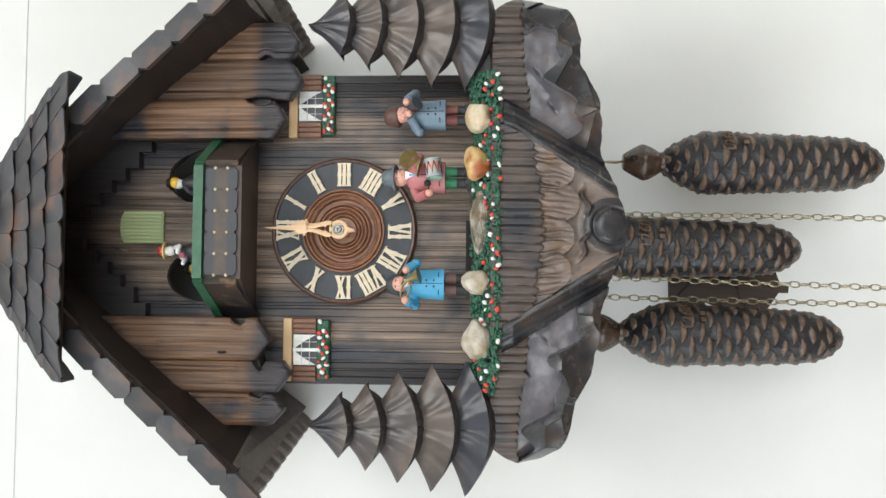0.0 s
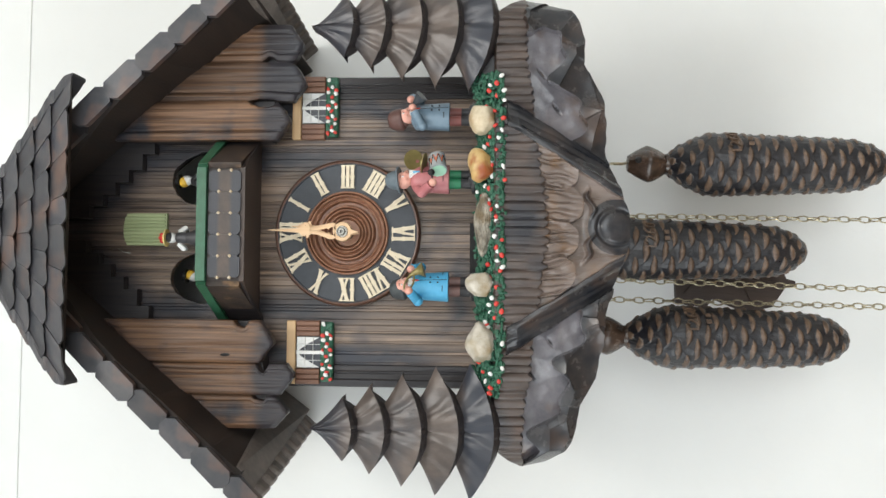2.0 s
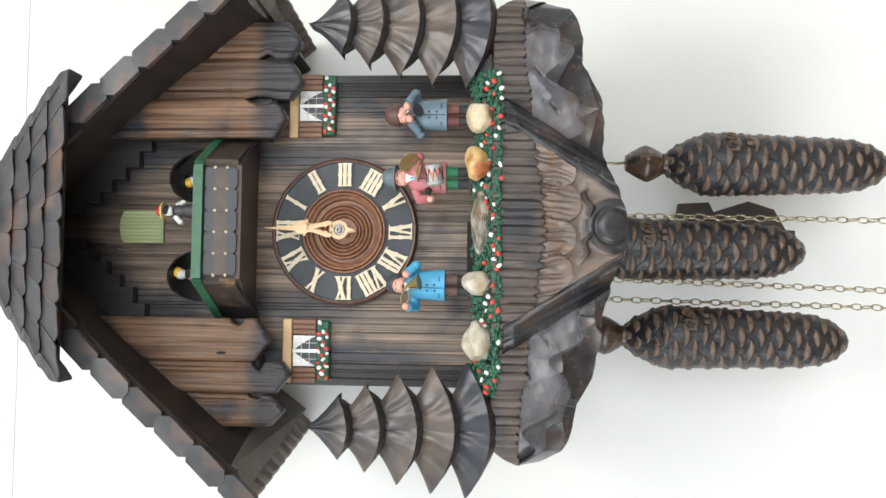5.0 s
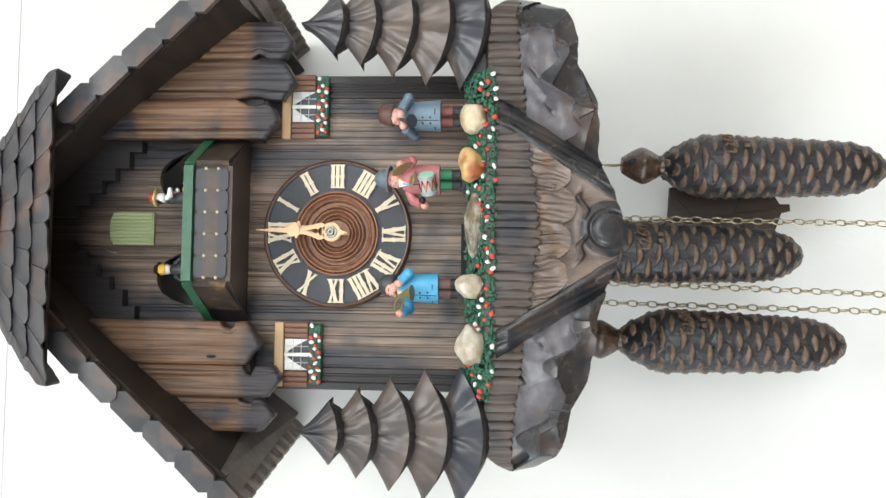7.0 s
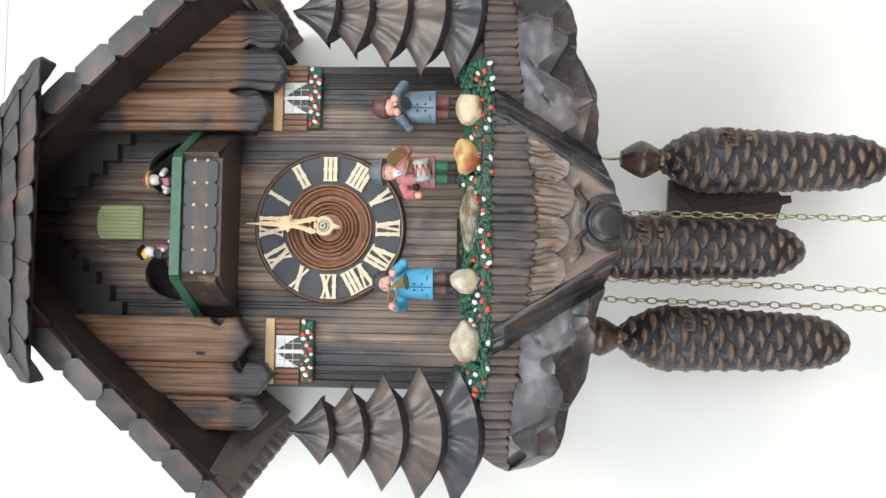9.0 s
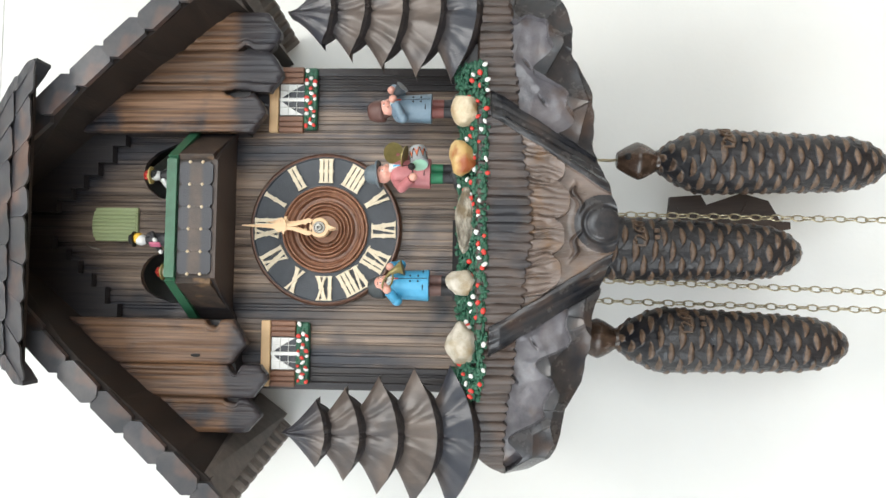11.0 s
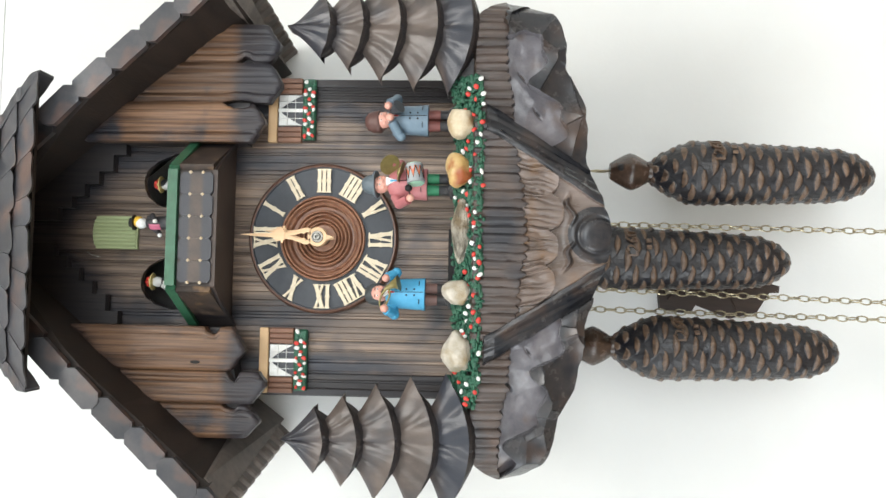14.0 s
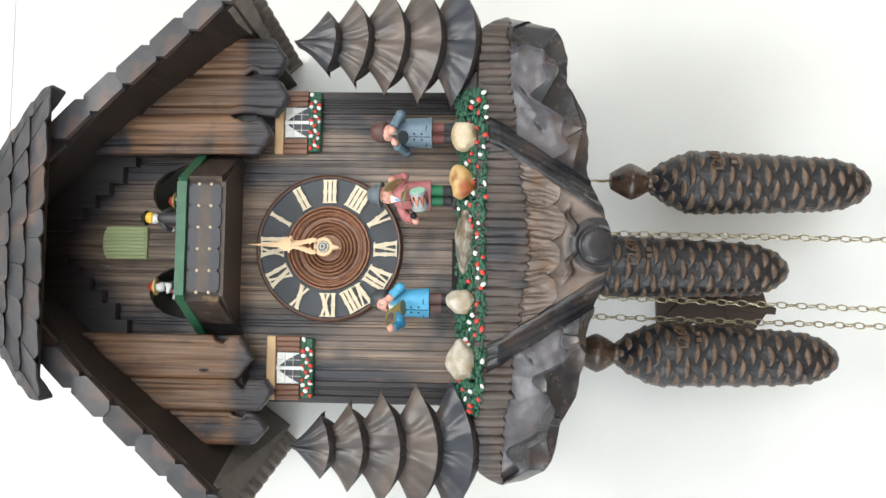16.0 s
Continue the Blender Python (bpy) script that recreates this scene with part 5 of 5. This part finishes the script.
            f.add(tri, [(0, 1, 2)], ORNG)
            f.tube([tri[0], tri[2], tri[1]], 0.00032, INK, 5)
        f.tube([(-0.0145, -0.0130, 0.0300), (-0.0090, -0.0165, 0.0310)], 0.0006, INK, 5)
        f.ball((-0.0085, -0.0168, 0.0312), 0.0026, INK, 12)
        # one cymbal flat over the drum, its fellow raised beside the face
        bell = [(0.0010, 0.0026), (0.0026, 0.0022), (0.0034, 0.0010), (0.0074, 0.0002), (0.0076, -0.0006), (0.0034, 0.0002)]
        f.lathe(bell, 28, GOLD, Matrix.Translation((0.0050, -0.0125, 0.0376)) @ Matrix.Rotation(math.radians(14), 4, "Y"))
        f.lathe(bell, 28, GOLD, Matrix.Translation((0.0120, -0.0085, 0.0462)) @ Matrix.Rotation(math.radians(-50), 4, "X") @ Matrix.Rotation(math.radians(38), 4, "Y"))
    elif kit == "trumpet":
        arm([(0.0092, 0, 0.0420), (0.0150, -0.0030, 0.0400), (0.0108, -0.0075, 0.0458)], (0.0098, -0.0085, 0.0468))
        arm([(-0.0092, 0, 0.0420), (-0.0155, -0.0045, 0.0405), (-0.0135, -0.0125, 0.0455)], (-0.0128, -0.0140, 0.0466))
        coil = [(-0.0052 + 0.0066 * math.cos(a), -0.0125, 0.0468 + 0.0030 * math.sin(a) - 0.0016 * math.cos(a)) for a in [2 * math.pi * k / 22 for k in range(22)]]
        f.tube(coil, 0.0007, GOLD, 7, closed=True)
        f.tube([(0, -0.0064, 0.0486), (-0.0010, -0.0100, 0.0488), (-0.0030, -0.0122, 0.0492)], 0.0007, GOLD, 7)
        f.tube([(-0.0020, -0.0122, 0.0485), (0.0015, -0.0125, 0.0462), (0.0042, -0.0135, 0.0412), (0.0052, -0.0140, 0.0380), (0.0054, -0.0142, 0.0370)], [0.0007, 0.0012, 0.0028, 0.0048, 0.0058], GOLD, 18)
    else:
        arm([(0.0092, 0, 0.0420), (0.0150, -0.0040, 0.0420), (0.0085, -0.0110, 0.0465)], (0.0060, -0.0120, 0.0475))
        arm([(-0.0092, 0, 0.0420), (-0.0140, -0.0040, 0.0385), (-0.0060, -0.0110, 0.0445)], (-0.0030, -0.0120, 0.0458))
        f.tube([(0, -0.0066, 0.0486), (0.0010, -0.0120, 0.0445), (0.0022, -0.0165, 0.0405), (0.0028, -0.0180, 0.0390)], [0.0009, 0.0018, 0.0040, 0.0050], PEWTER, 14)
    return single(name, f, mats, label, "figurine", "band figures")


def dancer(lady):
    """A tiny painted doll, one mesh, facing -y, its feet at z = 0."""
    f = Form()
    mats = [BOOT, WHITE, STRAW, RED, YELLOW, PINK, BLACK, SKIN]
    if lady:
        f.lathe([(0.0084, 0.0), (0.0080, 0.006), (0.0058, 0.017), (0.0038, 0.0225)], 18, 0)
        f.lathe([(0.0040, 0.0220), (0.0046, 0.0270), (0.0034, 0.0300), (0.0018, 0.0310)], 14, 0)
        f.box(-0.0030, 0.0030, -0.0047, -0.0030, 0.0222, 0.0270, 0.0006, 5)
        for s in (1, -1):
            f.tube([(s * 0.0044, 0, 0.0285), (s * 0.0078, -0.0020, 0.0245), (s * 0.0070, -0.0062, 0.0250)], [0.0020, 0.0025, 0.0017], 1, 9)
            f.ball((s * 0.0070, -0.0065, 0.0250), 0.0017, 1, 8)
        f.ball((0, 0, 0.0345), (0.0041, 0.0041, 0.0045), 1, 14)
        f.ball((0, 0.0012, 0.0352), (0.0038, 0.0034, 0.0038), 6, 12)
        f.lathe([(0.0030, 0.0372), (0.0066, 0.0376), (0.0068, 0.0384), (0.0038, 0.0392), (0.0034, 0.0405)], 18, 2)
        for k in range(5):
            a = 2 * math.pi * k / 5
            f.ball((0.0024 * math.cos(a), 0.0024 * math.sin(a), 0.0412), 0.0019, 3, 8)
        f.ball((0, 0, 0.0424), 0.0020, 3, 8)
    else:
        for s in (1, -1):
            f.lathe([(0.0020, 0.0), (0.0022, 0.010), (0.0026, 0.014)], 10, 0, Matrix.Translation((s * 0.0024, 0, 0)))
            f.tube([(s * 0.0046, 0, 0.0275), (s * 0.0078, -0.0010, 0.0235), (s * 0.0070, -0.0052, 0.0210)], [0.0019, 0.0021, 0.0016], 0, 9)
            f.ball((s * 0.0069, -0.0060, 0.0205), 0.0017, 1, 8)
        f.lathe([(0.0050, 0.0120), (0.0052, 0.0150), (0.0048, 0.0240), (0.0038, 0.0295), (0.0016, 0.0310)], 16, 0)
        f.box(-0.0024, 0.0024, -0.0055, -0.0036, 0.0185, 0.0270, 0.0006, 5)
        f.ball((0, -0.0006, 0.0342), (0.0040, 0.0041, 0.0046), 1, 14)
        f.ball((0, 0.0008, 0.0366), (0.0045, 0.0043, 0.0040), 4, 14)
        f.lathe([(0.0034, 0.0392), (0.0058, 0.0394), (0.0058, 0.0400), (0.0038, 0.0404), (0.0034, 0.0428), (0.0004, 0.0432)], 16, 6)
    kind = "lady in a straw hat with red pompoms" if lady else "man with yellow hair and a black hat"
    return single("dancing_figure", f, mats, "tiny painted wooden dancing " + kind, "figurine", "balcony dancers")


room()
house()
planks()
stepped_trim()
roof()
hip_cap()
balcony()
cuckoo_door()
windows()
dial()
tree(0.1415, 0.002)
tree(-0.1385, 0.0)
base()
flower_bed()
pebbles()
sinking_weight = cones()
chains()
swing = pendulum()
drummer = musician("drummer_figure", COAT_ROSE, SOCK_GREEN, BOOT, HAT_GREY, "rose-coated wooden drummer figure with a grey hat", "drum")
trumpeter = musician("trumpeter_figure", COAT_BLUE, SOCK_BROWN, BOOT, HAT_DARK, "blue-coated wooden trumpeter figure with a dark cap", "trumpet")
clarinetist = musician("clarinet_figure", COAT_GREY, SOCK_RED, BOOT, HAT_BROWN, "grey-coated wooden figure blowing a dark horn", "clarinet")
lady_a, man_a, lady_b, man_b = dancer(True), dancer(False), dancer(True), dancer(False)


def band_turn(t):
    """The band's slow turn to one side and back, about 9.5 s a round."""
    return math.tanh(1.5 * math.sin(2 * math.pi * (t + 0.15) / 9.62)) / math.tanh(1.5)


def motions():
    times = [i * 0.1 for i in range(161)]
    walk(swing, [(t, pose(-0.0025, -0.034, 1.600, 0, 8.5 * -math.cos(2 * math.pi * (t - 0.50) / 1.0690), 0)) for t in times])
    # the weight that drives the music creeps down
    rest = sinking_weight.matrix_basis.copy()
    walk(sinking_weight, [(t, Matrix.Translation((0, 0, drop)) @ rest) for t, drop in ((0, 0.0), (4, -0.0004), (8, -0.0010), (11.5, -0.0028), (14.5, -0.0052), (16, -0.0066))])
    steps = [i * 0.2 for i in range(81)]
    for ob, x, mid, amp in ((drummer, 0.0385, 2, 34), (trumpeter, -0.0405, 0, 34), (clarinetist, 0.0850, 3, 34)):
        walk(ob, [(t, pose(x, -0.166, 1.5985, 0, 0, mid + amp * band_turn(t))) for t in steps])
    for k, ob in enumerate((lady_a, man_a, lady_b, man_b)):
        rows = []
        for t in steps:
            a = math.radians(-32 + 9.2 * t - 90 * k)
            rows.append((t, pose(0.004 + 0.039 * math.sin(a), -0.120 - 0.039 * math.cos(a), 1.7955, 0, 0, 360 * (t - 0.45) / 2.93 + 90 * k)))
        walk(ob, rows)


motions()
